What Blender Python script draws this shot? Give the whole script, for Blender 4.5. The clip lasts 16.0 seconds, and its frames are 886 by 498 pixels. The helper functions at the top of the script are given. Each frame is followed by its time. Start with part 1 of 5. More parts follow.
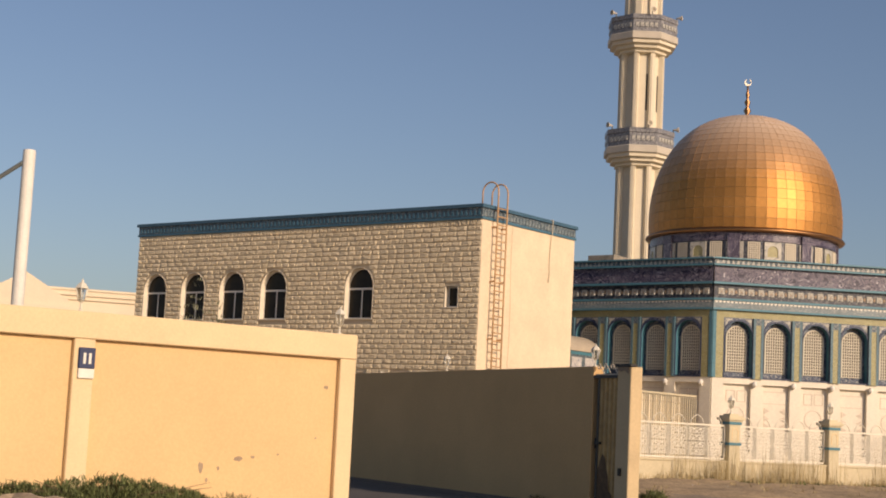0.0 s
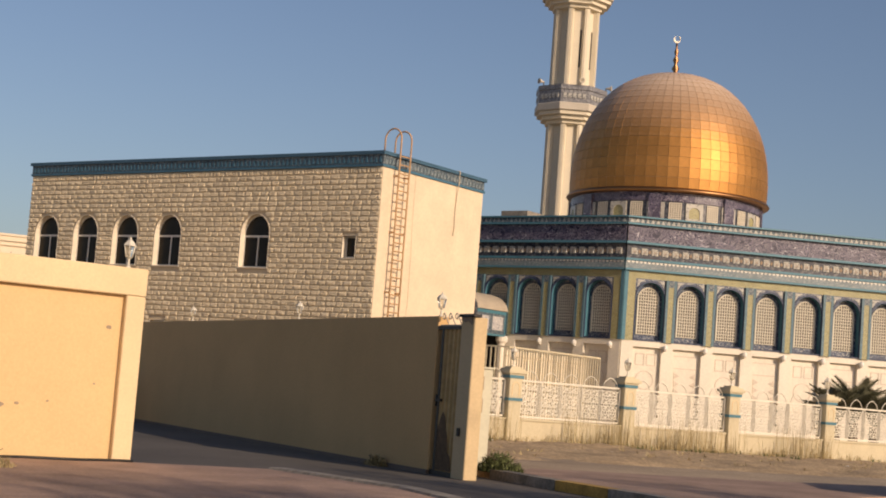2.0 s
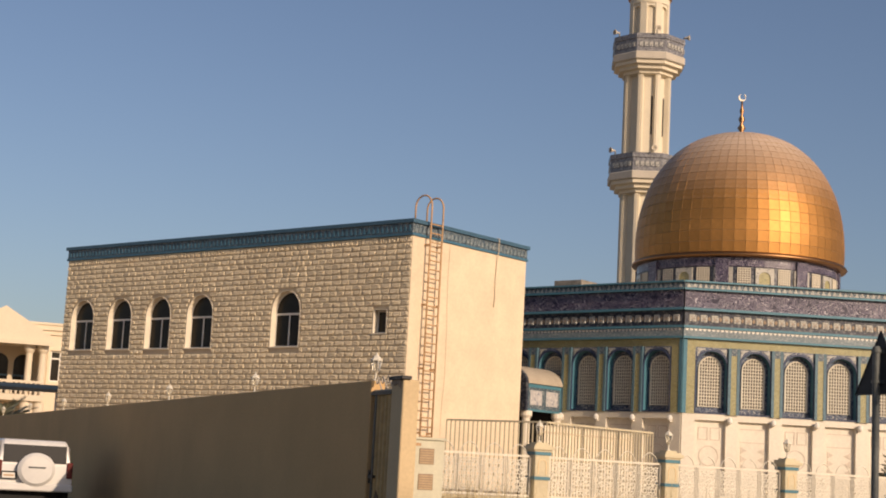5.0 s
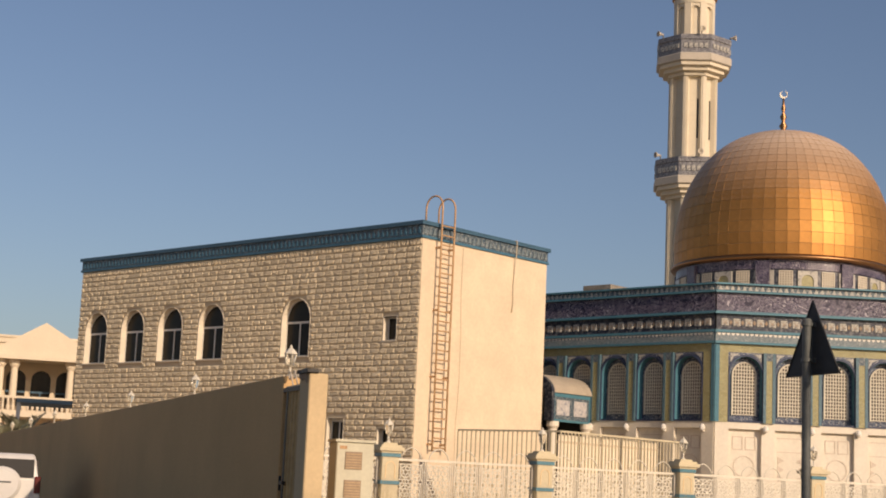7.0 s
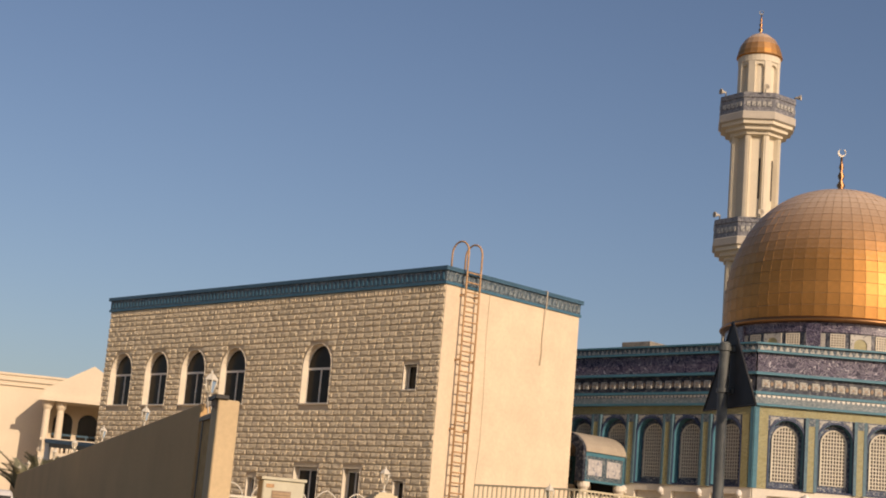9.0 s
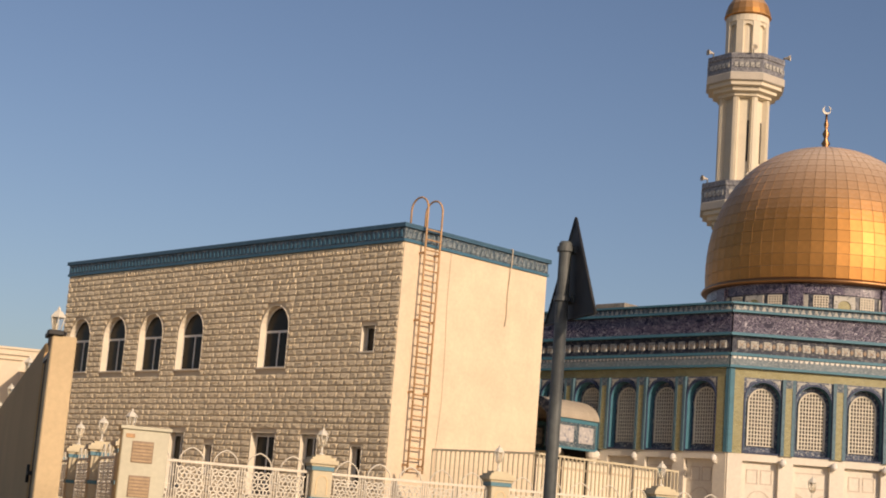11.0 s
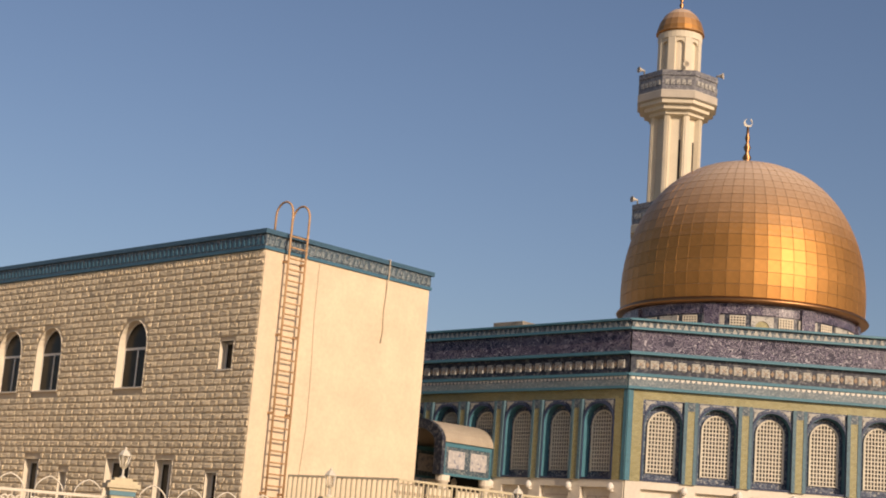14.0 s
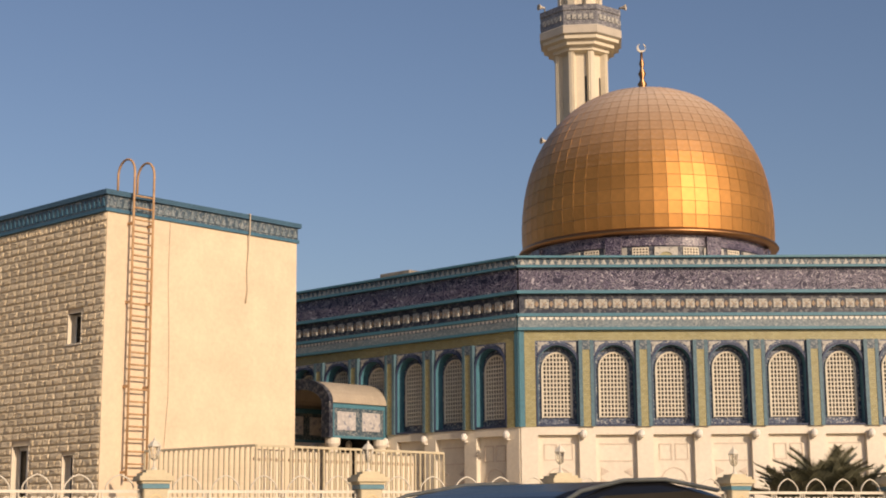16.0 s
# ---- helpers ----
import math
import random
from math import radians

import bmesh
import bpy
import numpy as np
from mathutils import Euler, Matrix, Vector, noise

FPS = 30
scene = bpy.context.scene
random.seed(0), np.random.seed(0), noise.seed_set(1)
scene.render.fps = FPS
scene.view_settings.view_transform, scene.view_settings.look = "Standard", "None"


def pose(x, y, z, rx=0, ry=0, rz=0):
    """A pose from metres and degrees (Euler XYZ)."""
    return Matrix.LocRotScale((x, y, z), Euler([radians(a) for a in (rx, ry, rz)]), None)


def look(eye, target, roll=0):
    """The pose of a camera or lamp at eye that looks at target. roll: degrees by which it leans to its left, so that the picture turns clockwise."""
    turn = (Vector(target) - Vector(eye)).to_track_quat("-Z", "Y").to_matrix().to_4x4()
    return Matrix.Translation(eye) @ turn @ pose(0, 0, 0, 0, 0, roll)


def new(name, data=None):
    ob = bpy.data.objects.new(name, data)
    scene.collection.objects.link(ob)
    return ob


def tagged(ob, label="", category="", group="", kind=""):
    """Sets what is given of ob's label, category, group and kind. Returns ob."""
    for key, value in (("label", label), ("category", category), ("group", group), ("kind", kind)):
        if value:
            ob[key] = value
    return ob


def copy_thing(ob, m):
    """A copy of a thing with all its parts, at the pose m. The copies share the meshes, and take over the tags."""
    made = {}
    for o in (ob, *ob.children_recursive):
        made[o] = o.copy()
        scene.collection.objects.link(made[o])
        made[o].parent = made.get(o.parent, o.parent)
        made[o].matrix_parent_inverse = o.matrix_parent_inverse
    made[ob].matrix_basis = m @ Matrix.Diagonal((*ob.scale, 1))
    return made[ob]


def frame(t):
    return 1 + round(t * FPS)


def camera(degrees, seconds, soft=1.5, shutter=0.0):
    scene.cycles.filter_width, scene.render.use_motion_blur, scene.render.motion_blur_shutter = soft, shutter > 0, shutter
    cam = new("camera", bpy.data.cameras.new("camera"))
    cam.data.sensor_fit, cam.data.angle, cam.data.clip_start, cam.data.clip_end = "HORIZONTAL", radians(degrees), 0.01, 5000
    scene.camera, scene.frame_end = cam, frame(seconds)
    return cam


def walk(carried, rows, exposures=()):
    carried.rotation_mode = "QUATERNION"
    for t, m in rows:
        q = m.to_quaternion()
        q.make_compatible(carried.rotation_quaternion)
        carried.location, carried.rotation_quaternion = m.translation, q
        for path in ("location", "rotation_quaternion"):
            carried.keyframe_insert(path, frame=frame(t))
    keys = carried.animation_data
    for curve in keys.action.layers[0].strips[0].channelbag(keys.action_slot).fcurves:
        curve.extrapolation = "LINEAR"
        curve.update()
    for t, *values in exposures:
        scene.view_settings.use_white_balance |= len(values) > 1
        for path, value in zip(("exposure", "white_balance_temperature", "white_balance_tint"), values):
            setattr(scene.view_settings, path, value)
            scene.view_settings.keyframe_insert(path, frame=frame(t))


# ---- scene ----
cam = camera(32.4, 16.0, soft=1.9)
PATH = [
    (0, (-42.348, -30.679, 1.215), (-40.769, -29.474, 1.45), 2.8),
    (0.5, (-41.694, -30.756, 1.219), (-40.125, -29.528, 1.395), 2.2),
    (1, (-41.059, -30.815, 1.228), (-39.483, -29.59, 1.363), 3.0),
    (1.5, (-40.265, -30.803, 1.23), (-38.671, -29.605, 1.378), 3.9),
    (2, (-39.445, -30.73, 1.222), (-37.822, -29.576, 1.41), 4.4),
    (2.5, (-38.523, -30.646, 1.28), (-36.877, -29.535, 1.515), 3.8),
    (3, (-37.701, -30.703, 1.313), (-36.051, -29.603, 1.571), 2.9),
    (3.5, (-37.35, -30.822, 1.275), (-35.737, -29.668, 1.536), 2.5),
    (4, (-36.896, -30.997, 1.242), (-35.333, -29.778, 1.508), 2.8),
    (6.5, (-33.451, -31.007, 1.174), (-31.967, -29.701, 1.477), 2.6),
    (7, (-32.775, -31.023, 1.148), (-31.321, -29.685, 1.457), 2.6),
    (7.5, (-32.207, -31.067, 1.167), (-30.782, -29.704, 1.502), 3.5),
    (8, (-31.525, -30.978, 1.201), (-30.115, -29.611, 1.58), 4.4),
    (8.5, (-31.01, -30.909, 1.265), (-29.617, -29.529, 1.658), 5.0),
    (9, (-30.47, -31.02, 1.074), (-29.1, -29.614, 1.456), 4.9),
    (11.5, (-27.609, -30.509, 0.978), (-26.237, -29.094, 1.319), 4.2),
    (12, (-26.899, -30.358, 1.008), (-25.524, -28.942, 1.335), 3.7),
    (12.5, (-26.111, -30.177, 1.041), (-24.708, -28.786, 1.353), 3.7),
    (13, (-25.349, -30.053, 1.069), (-23.93, -28.679, 1.379), 4.1),
    (13.5, (-24.678, -30.073, 1.055), (-23.269, -28.698, 1.401), 4.5),
    (14, (-23.958, -30.139, 1.098), (-22.567, -28.759, 1.497), 4.5),
    (14.5, (-23.253, -30.168, 1.102), (-21.885, -28.777, 1.542), 4.3),
    (15, (-22.404, -30.098, 1.136), (-21.027, -28.718, 1.582), 4.1),
    (15.5, (-21.404, -30.029, 1.164), (-19.989, -28.676, 1.569), 2.2),
    (16, (-20.51, -29.955, 1.129), (-19.069, -28.615, 1.486), -0.4),
]
walk(cam, [(t, look(eye, target, roll)) for t, eye, target, roll in PATH], [(0, -0.2, 7250, 21), (4, -0.2, 7250, 21), (7.5, -0.28, 7250, 21), (9, -0.28, 7250, 21), (11.5, -0.2, 7250, 21), (14.4, -0.2, 7250, 21), (15, -0.42, 7250, 21), (15.5, -0.3, 7250, 21), (16, -0.2, 7250, 21)])

# ---- light ----
SUN_AZ, SUN_EL = 259.5, 21.0          # degrees: where the sun stands, counted from +x towards +y
world = bpy.data.worlds.new("sky")
scene.world = world
world.use_nodes = True
wn = world.node_tree.nodes
sky = wn.new("ShaderNodeTexSky")
sky.sky_type, sky.sun_disc = "NISHITA", False
sky.sun_elevation, sky.sun_rotation = radians(SUN_EL), radians(90 - SUN_AZ)
sky.altitude, sky.air_density, sky.dust_density, sky.ozone_density = 0, 1.0, 1.5, 3.5
wn["Background"].inputs["Strength"].default_value = 0.11
world.node_tree.links.new(sky.outputs[0], wn["Background"].inputs["Color"])
sun = new("sun", bpy.data.lights.new("sun", "SUN"))
sun.data.energy, sun.data.angle, sun.data.color = 4.2, radians(0.6), (1.0, 0.86, 0.66)
sd = Vector((math.cos(radians(SUN_AZ)) * math.cos(radians(SUN_EL)), math.sin(radians(SUN_AZ)) * math.cos(radians(SUN_EL)), math.sin(radians(SUN_EL))))
sun.matrix_world = look(sd * 100, (0, 0, 0))


# ---- materials ----
def nodes_of(name):
    m = bpy.data.materials.new(name)
    m.use_nodes = True
    nt = m.node_tree
    return m, nt, nt.nodes["Principled BSDF"]


def nd(nt, kind, **values):
    n = nt.nodes.new(kind)
    for k, v in values.items():
        n.inputs[k].default_value = v
    return n


def ramp(nt, fac, stops, smooth=True):
    r = nt.nodes.new("ShaderNodeValToRGB")
    r.color_ramp.interpolation = "LINEAR" if smooth else "CONSTANT"
    e = r.color_ramp.elements
    e[0].position, e[0].color = stops[0][0], (*stops[0][1], 1)
    e[1].position, e[1].color = stops[1][0], (*stops[1][1], 1)
    for p, c in stops[2:]:
        x = e.new(p)
        x.color = (*c, 1)
    nt.links.new(fac, r.inputs[0])
    return r


def mat(name, base, rough=0.8, metal=0.0, grain=40.0, var=0.12, stain=0.8, stain_amt=0.15, bump=0.2, piece=0.0, spec=0.4):
    """Plain surface: fine grain, large stains, bump, and a shift from piece to piece."""
    m, nt, b = nodes_of(name)
    tc = nt.nodes.new("ShaderNodeTexCoord")
    n1 = nd(nt, "ShaderNodeTexNoise", Scale=grain, Detail=6.0, Roughness=0.6)
    n2 = nd(nt, "ShaderNodeTexNoise", Scale=stain, Detail=5.0, Roughness=0.65)
    nt.links.new(tc.outputs["Object"], n1.inputs["Vector"])
    nt.links.new(tc.outputs["Object"], n2.inputs["Vector"])
    lo, hi = [max(0, c * (1 - var)) for c in base], [min(1, c * (1 + var)) for c in base]
    r1 = ramp(nt, n1.outputs[0], [(0.3, lo), (0.7, hi)])
    r2 = ramp(nt, n2.outputs[0], [(0.3, (1 - stain_amt,) * 3), (0.65, (1, 1, 1))])
    mx = nt.nodes.new("ShaderNodeMix")
    mx.data_type, mx.blend_type = "RGBA", "MULTIPLY"
    mx.inputs[0].default_value = 1
    nt.links.new(r1.outputs[0], mx.inputs[6])
    nt.links.new(r2.outputs[0], mx.inputs[7])
    out = mx.outputs[2]
    if piece:
        oi = nt.nodes.new("ShaderNodeObjectInfo")
        ge = nt.nodes.new("ShaderNodeNewGeometry")
        ad = nt.nodes.new("ShaderNodeMath")
        ad.operation = "ADD"
        nt.links.new(oi.outputs["Random"], ad.inputs[0])
        nt.links.new(ge.outputs["Random Per Island"], ad.inputs[1])
        fr = nt.nodes.new("ShaderNodeMath")
        fr.operation = "FRACT"
        nt.links.new(ad.outputs[0], fr.inputs[0])
        rp = ramp(nt, fr.outputs[0], [(0.0, (1 - piece,) * 3), (1.0, (min(1.0 + piece, 1.5),) * 3)])
        m2 = nt.nodes.new("ShaderNodeMix")
        m2.data_type, m2.blend_type = "RGBA", "MULTIPLY"
        m2.inputs[0].default_value = 1
        nt.links.new(out, m2.inputs[6])
        nt.links.new(rp.outputs[0], m2.inputs[7])
        out = m2.outputs[2]
    nt.links.new(out, b.inputs["Base Color"])
    b.inputs["Roughness"].default_value, b.inputs["Metallic"].default_value = rough, metal
    b.inputs["Specular IOR Level"].default_value = spec
    if bump:
        bp = nd(nt, "ShaderNodeBump", Strength=bump, Distance=0.02)
        nt.links.new(n1.outputs[0], bp.inputs["Height"])
        nt.links.new(bp.outputs[0], b.inputs["Normal"])
    return m


def tile(name, stops, scale=14.0, kind="VORONOI", rough=0.35, stretch=(1, 1, 1)):
    """Glazed tilework: small coloured cells or strokes."""
    m, nt, b = nodes_of(name)
    tc = nt.nodes.new("ShaderNodeTexCoord")
    mp = nt.nodes.new("ShaderNodeMapping")
    mp.inputs["Scale"].default_value = stretch
    nt.links.new(tc.outputs["Object"], mp.inputs[0])
    if kind == "BRICK":
        mp.inputs["Rotation"].default_value = (math.pi / 2, 0, 0)
    if kind == "VORONOI":
        v = nd(nt, "ShaderNodeTexVoronoi", Scale=scale)
        sep = nt.nodes.new("ShaderNodeSeparateColor")
        nt.links.new(mp.outputs[0], v.inputs["Vector"])
        nt.links.new(v.outputs["Color"], sep.inputs[0])
        fac = sep.outputs[0]
    elif kind == "SCRIPT":
        v = nd(nt, "ShaderNodeTexNoise", Scale=scale, Detail=1.0, Roughness=0.5, Distortion=1.2)
        nt.links.new(mp.outputs[0], v.inputs["Vector"])
        fac = v.outputs[0]
    else:
        v = nd(nt, "ShaderNodeTexBrick", Scale=scale)
        v.inputs["Color1"].default_value, v.inputs["Color2"].default_value, v.inputs["Mortar"].default_value = (0, 0, 0, 1), (0.6, 0.6, 0.6, 1), (1, 1, 1, 1)
        nt.links.new(mp.outputs[0], v.inputs["Vector"])
        fac = v.outputs["Color"]
    r = ramp(nt, fac, stops, kind == "BRICK")
    nz = nd(nt, "ShaderNodeTexNoise", Scale=1.3, Detail=4.0)
    nt.links.new(tc.outputs["Object"], nz.inputs["Vector"])
    r2 = ramp(nt, nz.outputs[0], [(0.3, (0.8, 0.8, 0.8)), (0.7, (1, 1, 1))])
    mx = nt.nodes.new("ShaderNodeMix")
    mx.data_type, mx.blend_type = "RGBA", "MULTIPLY"
    mx.inputs[0].default_value = 1
    nt.links.new(r.outputs[0], mx.inputs[6])
    nt.links.new(r2.outputs[0], mx.inputs[7])
    nt.links.new(mx.outputs[2], b.inputs["Base Color"])
    b.inputs["Roughness"].default_value = rough
    return m


M = dict(
    sand=mat("sand", (0.44, 0.335, 0.225), 0.95, grain=18, var=0.3, stain=0.35, stain_amt=0.35, bump=0.6),
    soil=mat("soil", (0.54, 0.385, 0.22), 0.95, grain=14, var=0.35, stain=1.3, stain_amt=0.45, bump=0.8),
    asphalt=mat("asphalt", (0.12, 0.108, 0.095), 0.9, grain=60, var=0.35, stain=0.25, stain_amt=0.3, bump=0.5),
    paving=mat("paving", (0.42, 0.285, 0.215), 0.88, grain=30, var=0.22, stain=1.1, stain_amt=0.42, bump=0.3, piece=0.12),
    joint=mat("joint", (0.2, 0.15, 0.12), 0.95, grain=40),
    kerb=mat("kerb", (0.3, 0.27, 0.225), 0.9, grain=18, var=0.3, stain=2.6, stain_amt=0.5, piece=0.1),
    kerb_pale=mat("kerb_pale", (0.5, 0.44, 0.36), 0.9, grain=25, var=0.2, stain=1.5, stain_amt=0.35),
    kerb_yellow=mat("kerb_yellow", (0.5, 0.3, 0.07), 0.8, grain=25, var=0.2, stain=3, stain_amt=0.45),
    # cream toned part-way to brown so the gate pier's side looks shaded
    pier_half_shade=mat("pier_half_shade", (0.66, 0.5, 0.295), 0.88, grain=22, var=0.06, stain=0.6, stain_amt=0.15, bump=0.12),
    cream=mat("cream", (0.72, 0.58, 0.38), 0.85, grain=30, var=0.05, stain=0.5, stain_amt=0.1, bump=0.12),
    plaster=mat("plaster", (0.75, 0.612, 0.435), 0.88, grain=9, var=0.06, stain=0.9, stain_amt=0.15, bump=0.25),
    yellow_wall=mat("yellow_wall", (0.72, 0.5, 0.255), 0.85, grain=26, var=0.05, stain=0.5, stain_amt=0.1, bump=0.12),
    wall_trim=mat("wall_trim", (0.78, 0.6, 0.36), 0.85, grain=26, var=0.05, stain=0.7, stain_amt=0.12, bump=0.1),
    # the side wall's paint is cream; the brown here is its shade
    shade_brown_wall=mat("shade_brown_wall", (0.64, 0.41, 0.19), 0.88, grain=24, var=0.06, stain=0.4, stain_amt=0.15, bump=0.15),
    scuff=mat("scuff", (0.36, 0.27, 0.19), 0.95, grain=30),
    stone=mat("stone", (0.8, 0.665, 0.458), 0.92, grain=22, var=0.16, stain=0.5, stain_amt=0.14, bump=0.55, piece=0.09),
    mortar=mat("mortar", (0.72, 0.59, 0.41), 0.95, grain=30),
    marble=mat("marble", (0.77, 0.7, 0.575), 0.45, grain=9, var=0.06, stain=0.8, stain_amt=0.12, bump=0.05),
    marble_line=mat("marble_line", (0.66, 0.56, 0.45), 0.5, grain=12, var=0.1),
    turquoise=mat("turquoise", (0.075, 0.215, 0.275), 0.4, grain=20, var=0.15, stain=1.2, stain_amt=0.2, bump=0.05),
    cornice_blue=mat("cornice_blue", (0.055, 0.155, 0.225), 0.45, grain=20, var=0.15, stain=1.2, stain_amt=0.2, bump=0.05),
    teal_dark=mat("teal_dark", (0.05, 0.12, 0.18), 0.45, grain=20, var=0.15, stain=1.2, stain_amt=0.2, bump=0.05),
    navy=mat("navy", (0.042, 0.058, 0.11), 0.4, grain=30, var=0.3, bump=0.05),
    grille=mat("grille", (0.72, 0.655, 0.53), 0.7, grain=30, var=0.06, bump=0.05),
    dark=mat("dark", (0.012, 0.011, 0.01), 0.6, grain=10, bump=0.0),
    white=mat("white", (0.8, 0.76, 0.68), 0.6, grain=30, var=0.05, stain=2.5, stain_amt=0.15, bump=0.05),
    fence_paint=mat("fence_paint", (0.73, 0.68, 0.56), 0.6, grain=30, var=0.06, stain=2.5, stain_amt=0.18, bump=0.05),
    minaret=mat("minaret", (0.7, 0.62, 0.475), 0.8, grain=14, var=0.05, stain=0.4, stain_amt=0.12, bump=0.1),
    vault=mat("vault", (0.46, 0.39, 0.3), 0.85, grain=16, var=0.08, stain=0.9, stain_amt=0.2),
    reveal=mat("reveal", (0.8, 0.71, 0.56), 0.8, grain=24, var=0.05, stain=1.5, stain_amt=0.1),
    pilaster=mat("pilaster", (0.1, 0.185, 0.225), 0.4, grain=16, var=0.25, stain=1.2, stain_amt=0.2, bump=0.05),
    faded_teal=mat("faded_teal", (0.22, 0.31, 0.35), 0.6, grain=14, var=0.12, stain=1.5, stain_amt=0.25),
    cabinet=mat("cabinet", (0.6, 0.57, 0.43), 0.6, grain=18, var=0.05, stain=2.0, stain_amt=0.15, bump=0.05),
    vent=mat("vent", (0.5, 0.36, 0.22), 0.7, grain=20),
    band=mat("band", (0.56, 0.5, 0.41), 0.8, grain=14, var=0.06, stain=0.5, stain_amt=0.2),
    post=mat("post", (0.62, 0.54, 0.37), 0.85, grain=22, var=0.07, stain=1.2, stain_amt=0.2, bump=0.15),
    rust=mat("rust", (0.55, 0.335, 0.175), 0.7, grain=25, var=0.25, stain=3, stain_amt=0.3, bump=0.1),
    rust_dark=mat("rust_dark", (0.15, 0.09, 0.045), 0.8, grain=14, var=0.3, stain=2.5, stain_amt=0.4),
    gate=mat("gate", (0.58, 0.39, 0.17), 0.7, grain=10, var=0.15, stain=1.0, stain_amt=0.35, bump=0.1),
    black=mat("black", (0.02, 0.019, 0.018), 0.5, grain=20, bump=0.05),
    steel=mat("steel", (0.11, 0.12, 0.115), 0.5, grain=14, var=0.25, stain=2, stain_amt=0.3, bump=0.1),
    sign_back=mat("sign_back", (0.03, 0.032, 0.035), 0.6, grain=12, var=0.2, bump=0.05),
    hose=mat("hose", (0.66, 0.55, 0.4), 0.8),
    gold=mat("gold", (0.49, 0.235, 0.068), 0.52, metal=0.76, grain=6, var=0.1, stain=0.6, stain_amt=0.2, bump=0.03, piece=0.07),
    gold_seam=mat("gold_seam", (0.5, 0.36, 0.22), 0.75, metal=0.2, grain=10),
    brass=mat("brass", (0.32, 0.17, 0.08), 0.4, metal=1.0, grain=20),
    silver=mat("silver", (0.72, 0.64, 0.5), 0.45, metal=1.0, grain=20),
    green=mat("green", (0.12, 0.14, 0.05), 0.8, grain=20, var=0.3, piece=0.3),
    dry=mat("dry", (0.42, 0.33, 0.17), 0.9, grain=20, var=0.2, piece=0.25),
    palm=mat("palm", (0.24, 0.235, 0.15), 0.7, grain=20, var=0.3, piece=0.3),
    bark=mat("bark", (0.14, 0.1, 0.065), 0.95, grain=20, var=0.3),
    car_white=mat("car_white", (0.72, 0.7, 0.66), 0.3, grain=5, var=0.02, bump=0.0),
    car_black=mat("car_black", (0.008, 0.008, 0.009), 0.22, grain=5, var=0.02, bump=0.0, spec=0.35),
    rubber=mat("rubber", (0.02, 0.02, 0.02), 0.85, grain=30),
    red=mat("red", (0.13, 0.014, 0.012), 0.3, bump=0.0),
    villa=mat("villa", (0.74, 0.63, 0.47), 0.85, grain=12, var=0.04, stain=0.3, stain_amt=0.1, bump=0.05),
    sign_blue=mat("sign_blue", (0.02, 0.035, 0.1), 0.4, bump=0.0),
    blue_tile=tile("blue_tile", [(0.0, (0.04, 0.056, 0.105)), (0.35, (0.085, 0.115, 0.175)), (0.65, (0.17, 0.195, 0.245)), (0.88, (0.36, 0.36, 0.35))], 24),
    script=tile("script", [(0.0, (0.016, 0.011, 0.038)), (0.38, (0.36, 0.32, 0.38)), (0.41, (0.018, 0.012, 0.042)), (0.47, (0.26, 0.22, 0.3)), (0.495, (0.016, 0.011, 0.038)), (0.55, (0.44, 0.4, 0.44)), (0.585, (0.018, 0.012, 0.042)), (0.65, (0.3, 0.26, 0.33)), (0.68, (0.016, 0.011, 0.038))], 4.6, "SCRIPT", stretch=(1.0, 1, 1.2)),
    yellow_tile=tile("yellow_tile", [(0.0, (0.36, 0.315, 0.13)), (0.55, (0.45, 0.405, 0.205)), (1.0, (0.13, 0.15, 0.11))], 5.0, "BRICK", 0.4),
    grey_tile=tile("grey_tile", [(0.0, (0.05, 0.085, 0.115)), (0.4, (0.11, 0.15, 0.175)), (0.75, (0.26, 0.28, 0.28))], 22),
    moulding=tile("moulding", [(0.0, (0.14, 0.19, 0.215)), (0.4, (0.21, 0.255, 0.265)), (0.8, (0.32, 0.35, 0.34))], 30),
    moulding_pale=tile("moulding_pale", [(0.0, (0.5, 0.48, 0.47)), (0.5, (0.6, 0.57, 0.54)), (0.85, (0.3, 0.31, 0.36))], 14),
    parapet=tile("parapet", [(0.0, (0.13, 0.13, 0.145)), (0.4, (0.21, 0.21, 0.22)), (0.75, (0.34, 0.33, 0.32))], 22),
    dark_tile=tile("dark_tile", [(0.0, (0.025, 0.03, 0.05)), (0.5, (0.065, 0.072, 0.09)), (0.8, (0.15, 0.15, 0.155))], 14),
    pale_tile=tile("pale_tile", [(0.0, (0.5, 0.48, 0.42)), (0.55, (0.42, 0.4, 0.35)), (0.88, (0.2, 0.2, 0.2))], 16),
)


